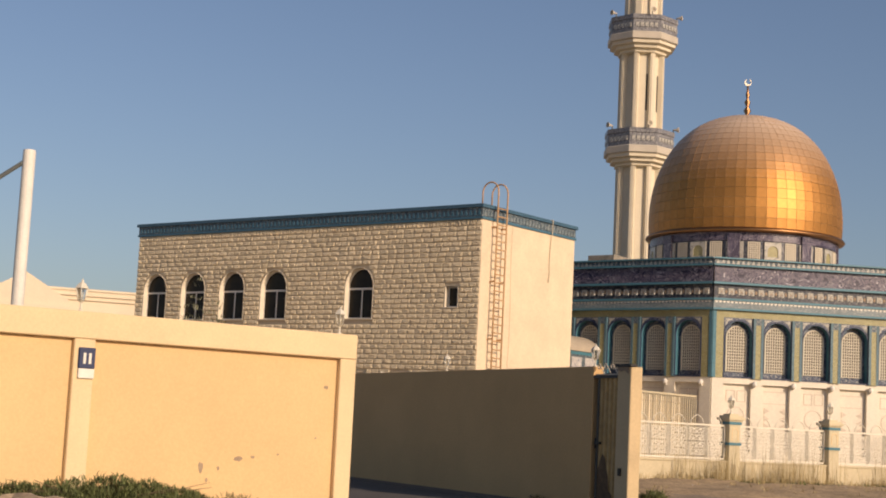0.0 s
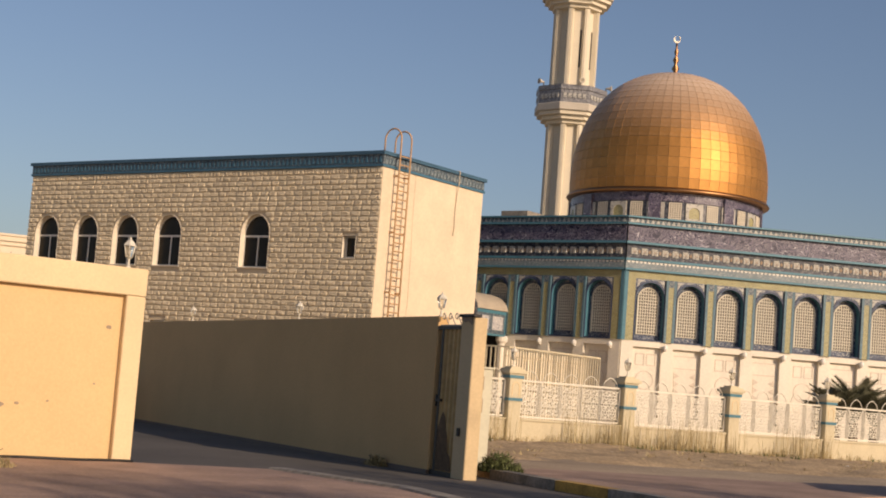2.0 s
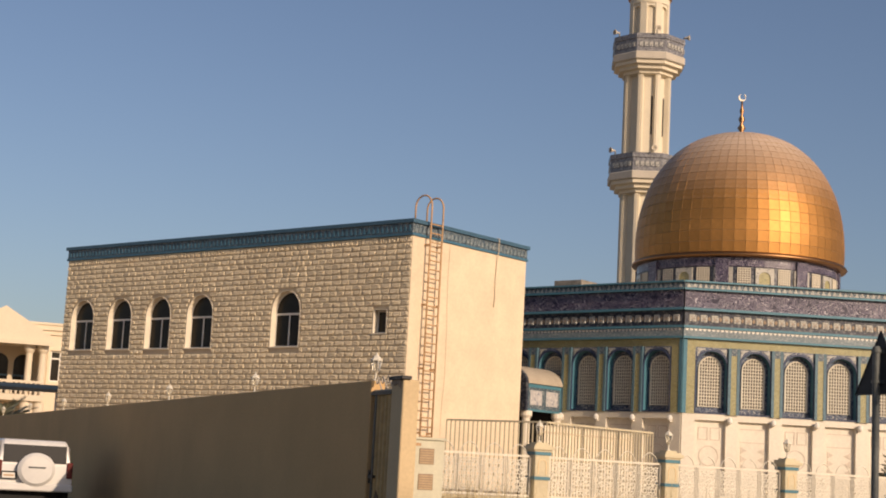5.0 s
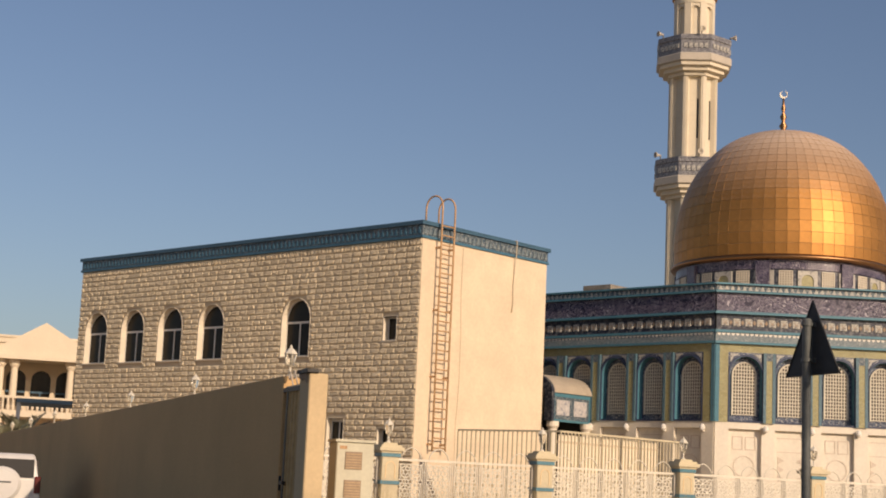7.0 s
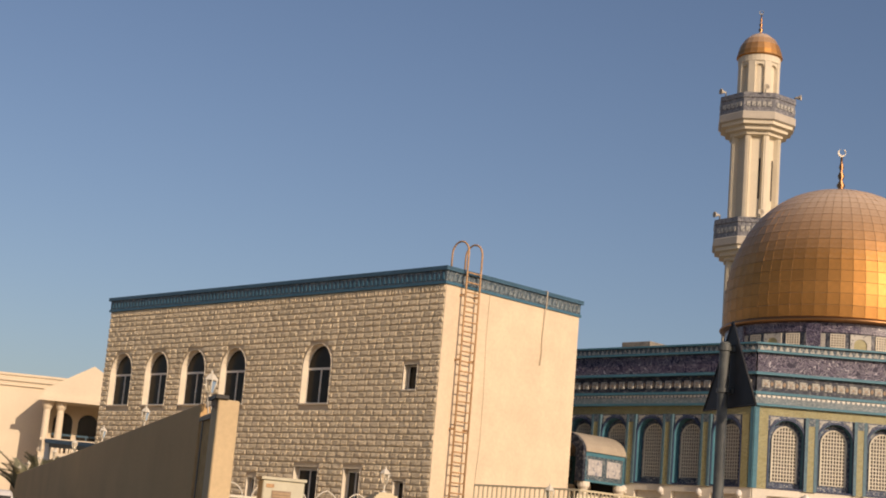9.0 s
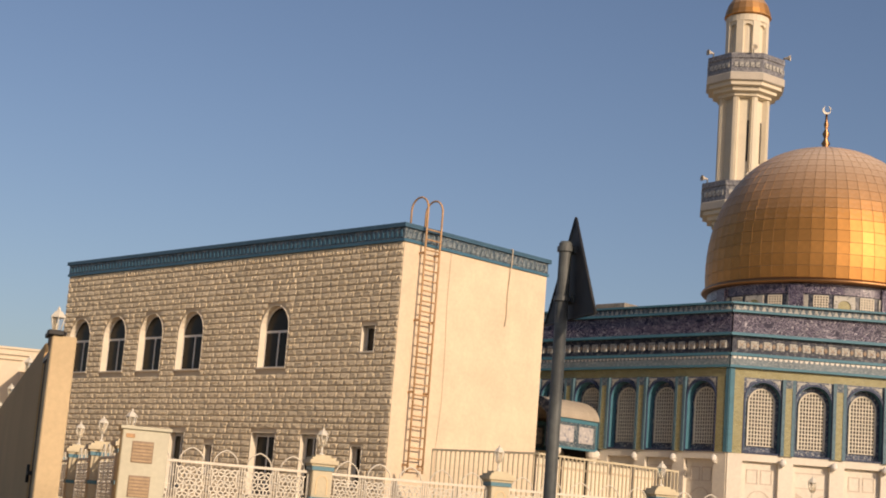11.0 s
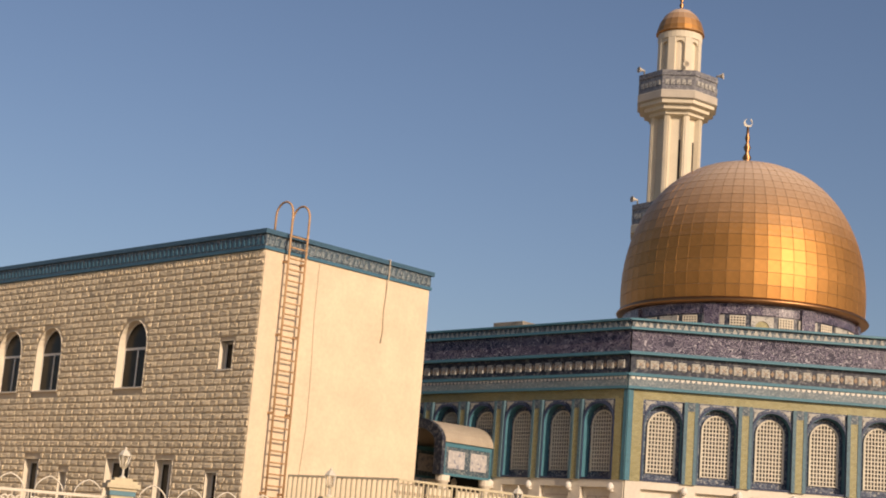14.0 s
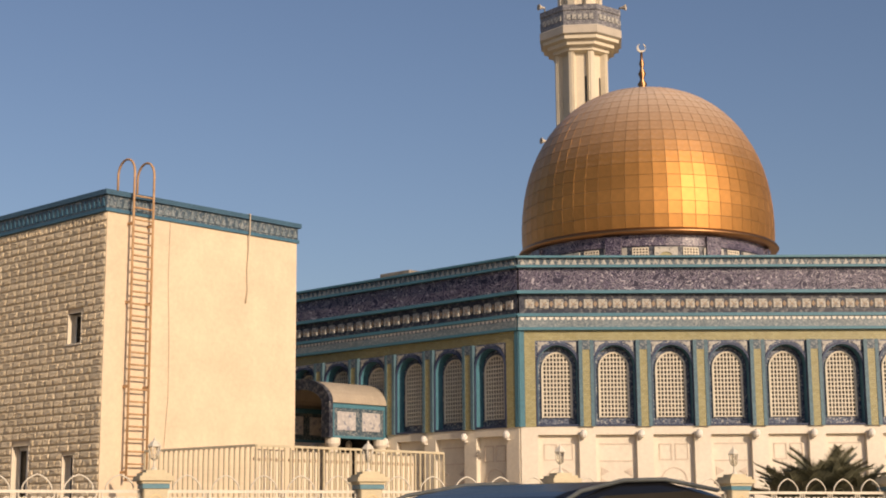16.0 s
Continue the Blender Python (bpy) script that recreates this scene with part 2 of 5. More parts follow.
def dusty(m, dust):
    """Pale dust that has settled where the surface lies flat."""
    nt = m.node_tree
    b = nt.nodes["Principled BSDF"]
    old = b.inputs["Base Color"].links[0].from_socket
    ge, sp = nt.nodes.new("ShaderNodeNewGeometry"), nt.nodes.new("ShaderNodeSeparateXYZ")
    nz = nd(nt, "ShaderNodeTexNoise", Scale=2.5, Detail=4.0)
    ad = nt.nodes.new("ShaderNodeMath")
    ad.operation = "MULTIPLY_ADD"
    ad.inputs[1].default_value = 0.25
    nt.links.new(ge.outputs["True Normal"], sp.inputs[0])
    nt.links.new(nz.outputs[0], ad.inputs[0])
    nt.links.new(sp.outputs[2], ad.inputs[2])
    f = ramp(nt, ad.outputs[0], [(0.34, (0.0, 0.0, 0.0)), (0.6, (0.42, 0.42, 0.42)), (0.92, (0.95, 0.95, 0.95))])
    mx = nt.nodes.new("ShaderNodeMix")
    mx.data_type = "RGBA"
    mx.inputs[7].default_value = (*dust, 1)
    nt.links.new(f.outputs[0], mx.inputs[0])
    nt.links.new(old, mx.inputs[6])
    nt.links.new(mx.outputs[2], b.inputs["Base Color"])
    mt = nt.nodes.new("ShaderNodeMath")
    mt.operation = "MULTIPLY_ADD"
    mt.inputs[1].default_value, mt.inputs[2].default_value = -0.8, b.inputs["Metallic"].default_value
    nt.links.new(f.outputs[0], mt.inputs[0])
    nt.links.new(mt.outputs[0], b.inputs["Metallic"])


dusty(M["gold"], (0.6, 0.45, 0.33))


def glass_mat():
    m, nt, b = nodes_of("dark_glass")
    nz = nd(nt, "ShaderNodeTexNoise", Scale=3.0)
    r = ramp(nt, nz.outputs[0], [(0.3, (0.018, 0.015, 0.012)), (0.7, (0.03, 0.026, 0.02))])
    nt.links.new(r.outputs[0], b.inputs["Base Color"])
    b.inputs["Roughness"].default_value = 0.2
    b.inputs["Specular IOR Level"].default_value = 0.15
    return m


M["glass"] = glass_mat()


def clear_glass():
    m, nt, b = nodes_of("lantern_glass")
    nz = nd(nt, "ShaderNodeTexNoise", Scale=18.0)
    r = ramp(nt, nz.outputs[0], [(0.3, (0.75, 0.72, 0.64)), (0.7, (0.9, 0.88, 0.82))])
    nt.links.new(r.outputs[0], b.inputs["Base Color"])
    b.inputs["Roughness"].default_value = 0.12
    b.inputs["IOR"].default_value = 1.12
    b.inputs["Transmission Weight"].default_value = 0.9
    return m


M["lamp_glass"] = clear_glass()


# ---- builders ----
def bx(bm, x0, x1, y0, y1, z0, z1):
    v = [bm.verts.new((x, y, z)) for z in (z0, z1) for y in (y0, y1) for x in (x0, x1)]
    for f in ((0, 2, 3, 1), (4, 5, 7, 6), (0, 1, 5, 4), (2, 6, 7, 3), (0, 4, 6, 2), (1, 3, 7, 5)):
        bm.faces.new([v[i] for i in f])


def prism(bm, pts, y0, y1):
    """A polygon in x, z drawn out along y."""
    a = [bm.verts.new((x, y0, z)) for x, z in pts]
    b = [bm.verts.new((x, y1, z)) for x, z in pts]
    bm.faces.new(a)
    bm.faces.new(b[::-1])
    n = len(pts)
    for i in range(n):
        bm.faces.new((a[i], b[i], b[(i + 1) % n], a[(i + 1) % n]))


def flat(bm, pts, z0, z1):
    """A polygon in x, y drawn up along z."""
    a = [bm.verts.new((x, y, z0)) for x, y in pts]
    b = [bm.verts.new((x, y, z1)) for x, y in pts]
    bm.faces.new(a[::-1])
    bm.faces.new(b)
    n = len(pts)
    for i in range(n):
        bm.faces.new((a[i], a[(i + 1) % n], b[(i + 1) % n], b[i]))


def lathe(bm, prof, n=16, turn=0.0, cx=0.0, cy=0.0, smooth=False):
    rings = []
    for r, z in prof:
        if r < 1e-4:
            rings.append([bm.verts.new((cx, cy, z))])
        else:
            rings.append([bm.verts.new((cx + r * math.cos(turn + 2 * math.pi * i / n), cy + r * math.sin(turn + 2 * math.pi * i / n), z)) for i in range(n)])
    for a, b in zip(rings, rings[1:]):
        for i in range(n):
            j = (i + 1) % n
            q = [a[i % len(a)], a[j % len(a)], b[j % len(b)], b[i % len(b)]]
            q = list(dict.fromkeys(q))
            if len(q) > 2:
                bm.faces.new(q).smooth = smooth
    for ring, up in ((rings[0], False), (rings[-1], True)):
        if len(ring) > 2:
            bm.faces.new(ring if up else ring[::-1])


def tube(bm, pts, r, n=8, r2=None):
    """A round bar along a line of points."""
    pts = [Vector(p) for p in pts]
    rings = []
    for i, p in enumerate(pts):
        d = (pts[min(i + 1, len(pts) - 1)] - pts[max(i - 1, 0)]).normalized()
        a = d.orthogonal().normalized() if i == 0 else (a - d * a.dot(d)).normalized()
        b = d.cross(a)
        rr = r if r2 is None else r + (r2 - r) * i / (len(pts) - 1)
        rings.append([bm.verts.new(p + rr * (math.cos(2 * math.pi * k / n) * a + math.sin(2 * math.pi * k / n) * b)) for k in range(n)])
    for s, t in zip(rings, rings[1:]):
        for k in range(n):
            bm.faces.new((s[k], s[(k + 1) % n], t[(k + 1) % n], t[k])).smooth = True
    bm.faces.new(rings[0][::-1])
    bm.faces.new(rings[-1])


def mesh_of(name, bm, material, bevel=0.0):
    if bevel:
        bmesh.ops.bevel(bm, geom=list(bm.edges), offset=bevel, segments=1, affect="EDGES", clamp_overlap=True)
    bmesh.ops.recalc_face_normals(bm, faces=bm.faces)
    me = bpy.data.meshes.new(name)
    bm.to_mesh(me)
    bm.free()
    me.materials.append(material)
    return me


def part(name, bm, material, parent=None, label="", m=None, bevel=0.0):
    me = bm if isinstance(bm, bpy.types.Mesh) else mesh_of(name, bm, material, bevel)
    ob = new(name, me)
    ob.parent = parent
    if m is not None:
        ob.matrix_basis = m
    return tagged(ob, label)


def thing(name, m, label, category, group="", kind=""):
    ob = new(name)
    ob.empty_display_size = 0.2
    ob.matrix_basis = m
    return tagged(ob, label, category, group, kind)


def B():
    return bmesh.new()


def arch_pts(cx, w, spring, rise, n=12):
    """From the left springing over the crown to the right one; slightly pointed for a high rise."""
    return [(cx - w / 2 * math.cos(math.pi * i / n), spring + rise * math.sin(math.pi * i / n)) for i in range(n + 1)]


def arch_wall(bm, x0, x1, z0, z1, holes, y0, y1):
    """A wall with arched or square holes: (centre, width, sill, springing, rise), side by side."""
    at = x0
    for cx, w, sill, spring, rise in sorted(holes):
        l, r = cx - w / 2, cx + w / 2
        if l - at > 1e-3:
            bx(bm, at, l, y0, y1, z0, z1)
        if sill > z0:
            bx(bm, l, r, y0, y1, z0, sill)
        prism(bm, [(l, z1)] + (arch_pts(cx, w, spring, rise) if rise else [(l, spring), (r, spring)]) + [(r, z1)], y0, y1)
        at = r
    if x1 - at > 1e-3:
        bx(bm, at, x1, y0, y1, z0, z1)


# ---- ground, roads, pavements ----
bm = B()
S = 2500
bm.faces.new([bm.verts.new(p) for p in ((-S, -S, 0), (S, -S, 0), (S, S, 0), (-S, S, 0))])
tagged(part("ground", bm, M["sand"]), "dry pale brown sandy ground", "ground", kind="structure")
bm = B()
flat(bm, [(-160, -42), (160, -42), (160, -21.5), (-18.4, -22.2), (-19.5, -25.6), (-21.8, -25.8), (-23.09, -24.8), (-20.05, -18.06), (2.0, 21.0), (-4.5, 24.0), (-26.69, -16.78), (-25.6, -20.58), (-27.34, -23.0), (-30.88, -23.06), (-31.72, -19.8), (-34.26, -18.78), (-160, 30)], -0.3, 0.006)
tagged(part("road", bm, M["asphalt"]), "worn dark grey asphalt road and side street", "road", kind="structure")
bm = B()
APRON = [(-34.41, -14.95), (-26.7, -17.15), (-24.89, -18.09), (-25.46, -20.55), (-26.86, -22.86), (-27.23, -23.21), (-28.09, -23.57), (-28.94, -23.7), (-29.99, -23.6), (-31.14, -23.3), (-31.56, -21.5), (-31.93, -19.98), (-34.34, -18.18)]
flat(bm, APRON, -0.2, 0.125)
tagged(part("pavement", bm, M["paving"]), "dusty pink paved pavement by the side street", "pavement", kind="structure")
bm = B()
flat(bm, [(-20.02, -18.25), (-23.14, -24.61), (-21.96, -25.44), (-19.75, -25.43), (-18.85, -22.61), (160, -22.6), (160, 40), (14.5, 40), (2.2, 21)], -0.2, 0.10)
tagged(part("verge", bm, M["sand"]), "dry sandy verge with litter before the fence", "ground", kind="structure")
bm = B()
flat(bm, [(-19.92, -18.35), (-23.04, -24.51), (-21.96, -25.34), (-19.75, -25.33), (-18.85, -22.51), (60, -22.5), (60, -21.3), (-8.59, -21.57), (-13.78, -20.03), (-18.11, -17.66)], 0.0, 0.125)
tagged(part("pavement", bm, M["paving"]), "dusty pink paved pavement by the sandy verge", "pavement", kind="structure")

# ---- mosque ----
MC = Vector((25.45, 2.55, 0))
SIDE, APO = 11.5, 13.95
ZB = 3.76
mosque = thing("mosque", pose(MC.x, MC.y, 0, 0, 0, -0.67), "octagonal mosque with blue tilework and marble base under a golden dome", "mosque")
PITCH = 1.575
BAYS = [(i - 3) * PITCH for i in range(7)]


def band(z0, z1, out, back=0.3):
    """A strip along one face, mitred at the corners."""
    bm = B()
    t = math.tan(radians(22.5))
    h0, h1 = SIDE / 2 + out * t, SIDE / 2 - back * t
    flat(bm, [(-h0, -out), (h0, -out), (h1, back), (-h1, back)], z0, z1)
    return bm


face_parts = []


def fp(name, bm, material, label="", m=None, bevel=0.0):
    face_parts.append((name, mesh_of(name, bm, material, bevel), label, m or Matrix()))


fp("coping", band(8.41, 8.47, 0.16, 0.4), M["turquoise"])
fp("frieze", band(8.21, 8.41, 0.05), M["grey_tile"], "grey and white pointed tile frieze")
fp("ledge", band(8.14, 8.21, 0.15), M["turquoise"])
fp("inscription_band", band(7.50, 8.14, 0.0), M["script"], "purple tile band with white script strokes")
fp("ledge", band(7.41, 7.50, 0.16), M["turquoise"])
fp("tile_band", band(6.86, 7.41, 0.0), M["dark_tile"], "dark tile band with pale square tiles")
fp("ledge", band(6.77, 6.86, 0.15), M["turquoise"])
fp("moulding", band(6.48, 6.77, 0.1), M["moulding"], "pale blue-grey moulding")
fp("ledge", band(6.40, 6.48, 0.13), M["turquoise"])
fp("border", band(6.12, 6.40, 0.0), M["yellow_tile"], "yellow and green tile border")
# pale square tiles
bm = B()
bx(bm, -0.135, 0.135, -0.035, 0.02, -0.135, 0.135)
sq = mesh_of("square_tile", bm, M["pale_tile"], 0.03)
bm = B()
for sg in (-1, 1):
    prism(bm, [(-0.075, -sg * 0.06), (-0.06, -sg * 0.075), (0.075, sg * 0.06), (0.06, sg * 0.075)][::sg], -0.04, -0.03)
sq_cross = mesh_of("tile_cross", bm, M["scuff"])
bm = B()
prism(bm, [(-0.06, 0), (0, -0.09), (0.06, 0), (0, 0.09)], -0.02, 0.01)
diamond = mesh_of("diamond_tile", bm, M["scuff"])
for i in range(28):
    face_parts.append(("square_tile", sq, "", pose((i - 13.5) * 0.405, 0, 7.13)))
    face_parts.append(("tile_cross", sq_cross, "", pose((i - 13.5) * 0.405, 0, 7.13)))
    if i < 27:
        face_parts.append(("diamond_tile", diamond, "", pose((i - 13) * 0.405, 0, 7.13)))
# triangles of the frieze
bm = B()
for i in range(56):
    x = (i - 27.5) * 0.205
    prism(bm, [(x - 0.075, 8.23), (x + 0.075, 8.23), (x, 8.39)], -0.07, -0.04)
fp("frieze_relief", bm, M["pale_tile"])
# scalloped white edge of the moulding
bm = B()
for i in range(72):
    x = (i - 35.5) * 0.16
    prism(bm, [(x - 0.065, 6.755), (x - 0.04, 6.69), (x, 6.67), (x + 0.04, 6.69), (x + 0.065, 6.755)], -0.112, -0.09)
fp("moulding_relief", bm, M["white"])
# tiled wall with seven arched recesses
bm = B()
arch_wall(bm, -SIDE / 2, SIDE / 2, ZB, 6.12, [(c, 1.1, ZB + 0.06, 5.44, 0.55) for c in BAYS], 0.0, 0.28)
fp("tile_wall", bm, M["blue_tile"], "wall of blue and white patterned tiles")
bm = B()
bx(bm, -SIDE / 2 + 0.12, SIDE / 2 - 0.12, 0.28, 0.34, ZB, 6.12)
fp("recess_wall", bm, M["blue_tile"], "blue and white speckled tiles")
for c in [-5.48] + [b + PITCH / 2 for b in BAYS[:-1]] + [5.48]:
    edge = abs(c) > 5
    w = 0.145 if edge else 0.105
    bm = B()
    bx(bm, -w, w, -0.03 if edge else -0.085, 0.02, ZB, 6.12 if edge else 5.86)
    fp("pilaster_tile", bm, M["yellow_tile"], "yellow-green tile strip", pose(c, 0, 0))
    if not edge:
        for sg in (-1, 1):
            bm = B()
            bx(bm, sg * 0.155 - 0.05, sg * 0.155 + 0.05, -0.1, 0.02, ZB, 6.12)
            fp("pilaster_edge", bm, M["pilaster"], "grey-turquoise tile edge", pose(c, 0, 0))
    if not edge:
        bm = B()
        bx(bm, -w, w, -0.095, 0.02, 5.86, 6.12)
        fp("pilaster_head", bm, M["grey_tile"], "", pose(c, 0, 0))
bm = B()
bx(bm, -0.08, 0.10, -0.04, 0.1, ZB, 6.77)
fp("corner_strip", bm, M["turquoise"], "turquoise corner strip", pose(-SIDE / 2 + 0.02, 0, 0))
face_parts.append(("corner_strip", face_parts[-1][1], "turquoise corner strip", pose(SIDE / 2 - 0.02, 0, 0)))
# arch edging, linings and lattices
bm = B()
o, n_ = arch_pts(0, 1.2, 5.44, 0.61), arch_pts(0, 1.1, 5.44, 0.55)
prism(bm, [(-0.6, ZB + 0.03)] + o + [(0.6, ZB + 0.03), (0.55, ZB + 0.03)] + n_[::-1] + [(-0.55, ZB + 0.03)], -0.045, 0.02)
edging = mesh_of("arch_edging", bm, M["navy"])
bm = B()
o, n_ = arch_pts(0, 1.098, 5.44, 0.549), arch_pts(0, 1.07, 5.44, 0.535)
prism(bm, [(-0.549, ZB + 0.062)] + o + [(0.549, ZB + 0.062), (0.535, ZB + 0.062)] + n_[::-1] + [(-0.535, ZB + 0.062)], 0.0, 0.279)
lining = mesh_of("arch_lining", bm, M["turquoise"])
bm = B()
GW, GS, GR, GB = 0.76, 5.36, 0.42, ZB + 0.28


def half_at(z):
    return GW / 2 if z <= GS else GW / 2 * math.sqrt(max(0.0, 1 - ((z - GS) / GR) ** 2))


def grid_bars(xs, zs, bar, y0, y1, inside):
    """A pierced sheet in one piece: bars along the given lines, square holes between."""
    ex = [e for x in xs for e in (x - bar, x + bar)]
    ez = [e for z in zs for e in (z - bar, z + bar)]
    g, made = B(), {}

    def v(i_, k_, y):
        if (i_, k_, y) not in made:
            made[(i_, k_, y)] = g.verts.new((ex[i_], y, ez[k_]))
        return made[(i_, k_, y)]

    cells = {(i_, k_) for i_ in range(len(ex) - 1) for k_ in range(len(ez) - 1)
             if (i_ % 2 == 0 or k_ % 2 == 0) and inside((ex[i_] + ex[i_ + 1]) / 2, (ez[k_] + ez[k_ + 1]) / 2)}
    for i_, k_ in cells:
        g.faces.new((v(i_, k_, y0), v(i_ + 1, k_, y0), v(i_ + 1, k_ + 1, y0), v(i_, k_ + 1, y0)))
        g.faces.new((v(i_, k_ + 1, y1), v(i_ + 1, k_ + 1, y1), v(i_ + 1, k_, y1), v(i_, k_, y1)))
        for di, dk, a, b in ((-1, 0, (0, 1), (0, 0)), (1, 0, (1, 0), (1, 1)), (0, -1, (0, 0), (1, 0)), (0, 1, (1, 1), (0, 1))):
            if (i_ + di, k_ + dk) not in cells:
                p, q = (i_ + a[0], k_ + a[1]), (i_ + b[0], k_ + b[1])
                g.faces.new((v(*q, y0), v(*p, y0), v(*p, y1), v(*q, y1)))
    return g


nx, nz = 8, 15
lattice = mesh_of("lattice", grid_bars([-GW / 2 + GW * i / nx for i in range(nx + 1)], [GB + (GS + GR - GB) * k / nz for k in range(nz + 1)], 0.0165, 0.225, 0.262, lambda x, z: abs(x) < half_at(min(z, GS + GR - 0.001)) + 0.02), M["grille"])
bm = B()
o, n_ = arch_pts(0, GW + 0.09, GS, GR + 0.045), arch_pts(0, GW, GS, GR)
prism(bm, [(-GW / 2 - 0.045, GB - 0.045)] + o + [(GW / 2 + 0.045, GB - 0.045), (GW / 2, GB)] + n_[::-1] + [(-GW / 2, GB)], 0.215, 0.275)
lattice_frame = mesh_of("lattice_frame", bm, M["grille"])
# near-black sheet gives the lattice holes the darkness of a hollow behind
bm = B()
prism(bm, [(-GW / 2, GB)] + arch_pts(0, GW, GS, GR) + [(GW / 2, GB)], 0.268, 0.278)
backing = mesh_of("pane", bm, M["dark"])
bm = B()
bx(bm, -0.55, 0.55, -0.03, 0.279, ZB + 0.01, ZB + 0.06)
sill = mesh_of("sill", bm, M["navy"])
spandrels = []
for sg in (-1, 1):
    bm = B()
    prism(bm, [(sg * 0.53, 6.08), (sg * 0.22, 6.08), (sg * 0.42, 5.98), (sg * 0.53, 5.78)][::sg], -0.012, 0.004)
    spandrels.append(mesh_of("spandrel", bm, M["pale_tile"]))
# marble base
bm = B()
arch_wall(bm, -SIDE / 2, SIDE / 2, 0.4, ZB, [(c, 1.12, 0.9, ZB - 0.22, 0) for c in BAYS], 0.0, 0.16)
fp("marble_wall", bm, M["marble"], "cream marble cladding with recessed panels")
bm = B()
bx(bm, -SIDE / 2 + 0.06, SIDE / 2 - 0.06, 0.16, 0.3, 0.0, ZB)
fp("marble_panel", bm, M["marble"])
fp("plinth", band(0.0, 0.4, 0.08), M["marble"])
relief_a, relief_b = [], []
for sx in (-0.22, 0.22):
    bm = B()
    for x0, x1, z0, z1 in ((-0.18, 0.18, 3.27, 3.3), (-0.18, 0.18, 2.85, 2.88), (-0.18, -0.15, 2.88, 3.27), (0.15, 0.18, 2.88, 3.27)):
        bx(bm, sx + x0, sx + x1, 0.145, 0.17, z0, z1)
    relief_a.append(("square_relief", mesh_of("square_relief", bm, M["marble_line"])))
bm = B()
for i in range(24):
    a0, a1 = 2 * math.pi * i / 24, 2 * math.pi * (i + 1) / 24
    prism(bm, [(0.36 * math.cos(a0), 2.3 + 0.36 * math.sin(a0)), (0.36 * math.cos(a1), 2.3 + 0.36 * math.sin(a1)), (0.33 * math.cos(a1), 2.3 + 0.33 * math.sin(a1)), (0.33 * math.cos(a0), 2.3 + 0.33 * math.sin(a0))], 0.145, 0.17)
bmesh.ops.remove_doubles(bm, verts=bm.verts, dist=0.0005)
relief_a.append(("round_relief", mesh_of("round_relief", bm, M["marble_line"])))
for sx in (-1, 1):
    for k in range(3):
        bm = B()
        z = 1.95 + 0.3 * k
        prism(bm, [(sx * 0.42, z - 0.12), (sx * 0.42, z + 0.12), (sx * 0.2, z)], 0.14, 0.17)
        relief_b.append(("arrow_relief", mesh_of("arrow_relief", bm, M["marble_line"])))
for z in (2.82, 3.28):
    bm = B()
    bx(bm, -0.46, 0.46, 0.145, 0.17, z, z + 0.03)
    relief_b.append(("line_relief", mesh_of("line_relief", bm, M["marble_line"])))
for i, c in enumerate(BAYS):
    for nm, me in relief_b if i % 2 else relief_a:
        face_parts.append((nm, me, "", pose(c, 0, 0)))
bm = B()
lathe(bm, [(0.03, -0.02), (0.07, 0.0), (0.1, 0.05), (0.1, 0.12), (0.06, 0.19), (0.0, 0.22)], 10)
bx(bm, -0.03, 0.03, 0.0, 0.22, -0.04, 0.0)
globe = mesh_of("wall_lamp", bm, M["white"])
for c in BAYS:
    face_parts.append(("wall_light", globe, "small white globe light", pose(c + PITCH / 2 - 0.12, -0.13, ZB - 0.3)))

for k in range(8):
    th = 45.0 * k
    fm = pose(APO * math.cos(radians(th)), APO * math.sin(radians(th)), 0, 0, 0, th + 90)
    for name, me, label, m in face_parts:
        if name in ("square_tile", "tile_cross", "diamond_tile") and k not in (3, 4, 5, 6):
            continue
        ob = part(name, me, None, mosque, label, fm @ m)
        if name in ("frieze_relief", "moulding_relief"):
            tagged(ob, "row of small pointed tiles", kind="stuff")
    if k in (3, 4, 5, 6):
        for c in BAYS:
            w = part("window", lattice, None, mosque, "arched window with a pale perforated lattice", fm @ pose(c, 0, 0))
            part("lattice_frame", lattice_frame, None, w)
            part("arch_edging", edging, None, w)
            part("arch_lining", lining, None, w)
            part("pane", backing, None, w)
            part("sill", sill, None, w)
            for sp_ in spandrels:
                part("spandrel", sp_, None, w, "pale patterned corner tile")
bm = B()
lathe(bm, [(SIDE / 2 / math.sin(radians(22.5)) - 0.2, 0.0), (SIDE / 2 / math.sin(radians(22.5)) - 0.2, 8.25)], 8, radians(22.5))
for v in list(bm.verts):
    if v.co.z < 1:
        v.co.z = 8.15
part("roof", bm, M["cream"], mosque, "flat cream roof")
bm = B()
bx(bm, -13.0, -11.9, -0.6, 0.7, 8.2, 8.84)
part("roof_hatch", bm, M["kerb"], mosque, "low pale roof hatch", bevel=0.02)
# drum
DR = 4.42
DRUM = Matrix.Translation((0.6, 0.4, -0.016)) @ Matrix.Diagonal((1.013, 1.013, 1.013, 1))
bm = B()
lathe(bm, [(DR, 8.2), (DR, 10.5)], 48)
part("drum", bm, M["dark_tile"], mosque, "dark blue tiled drum", DRUM)
bm = B()
lathe(bm, [(DR, 10.5), (DR + 0.04, 10.52), (DR + 0.04, 10.9), (DR, 10.92)], 48)
part("drum_band", bm, M["script"], mosque, "purple tile band with white script strokes", DRUM)
# near-black sheet, painting the dark behind the drum lattice
bm = B()
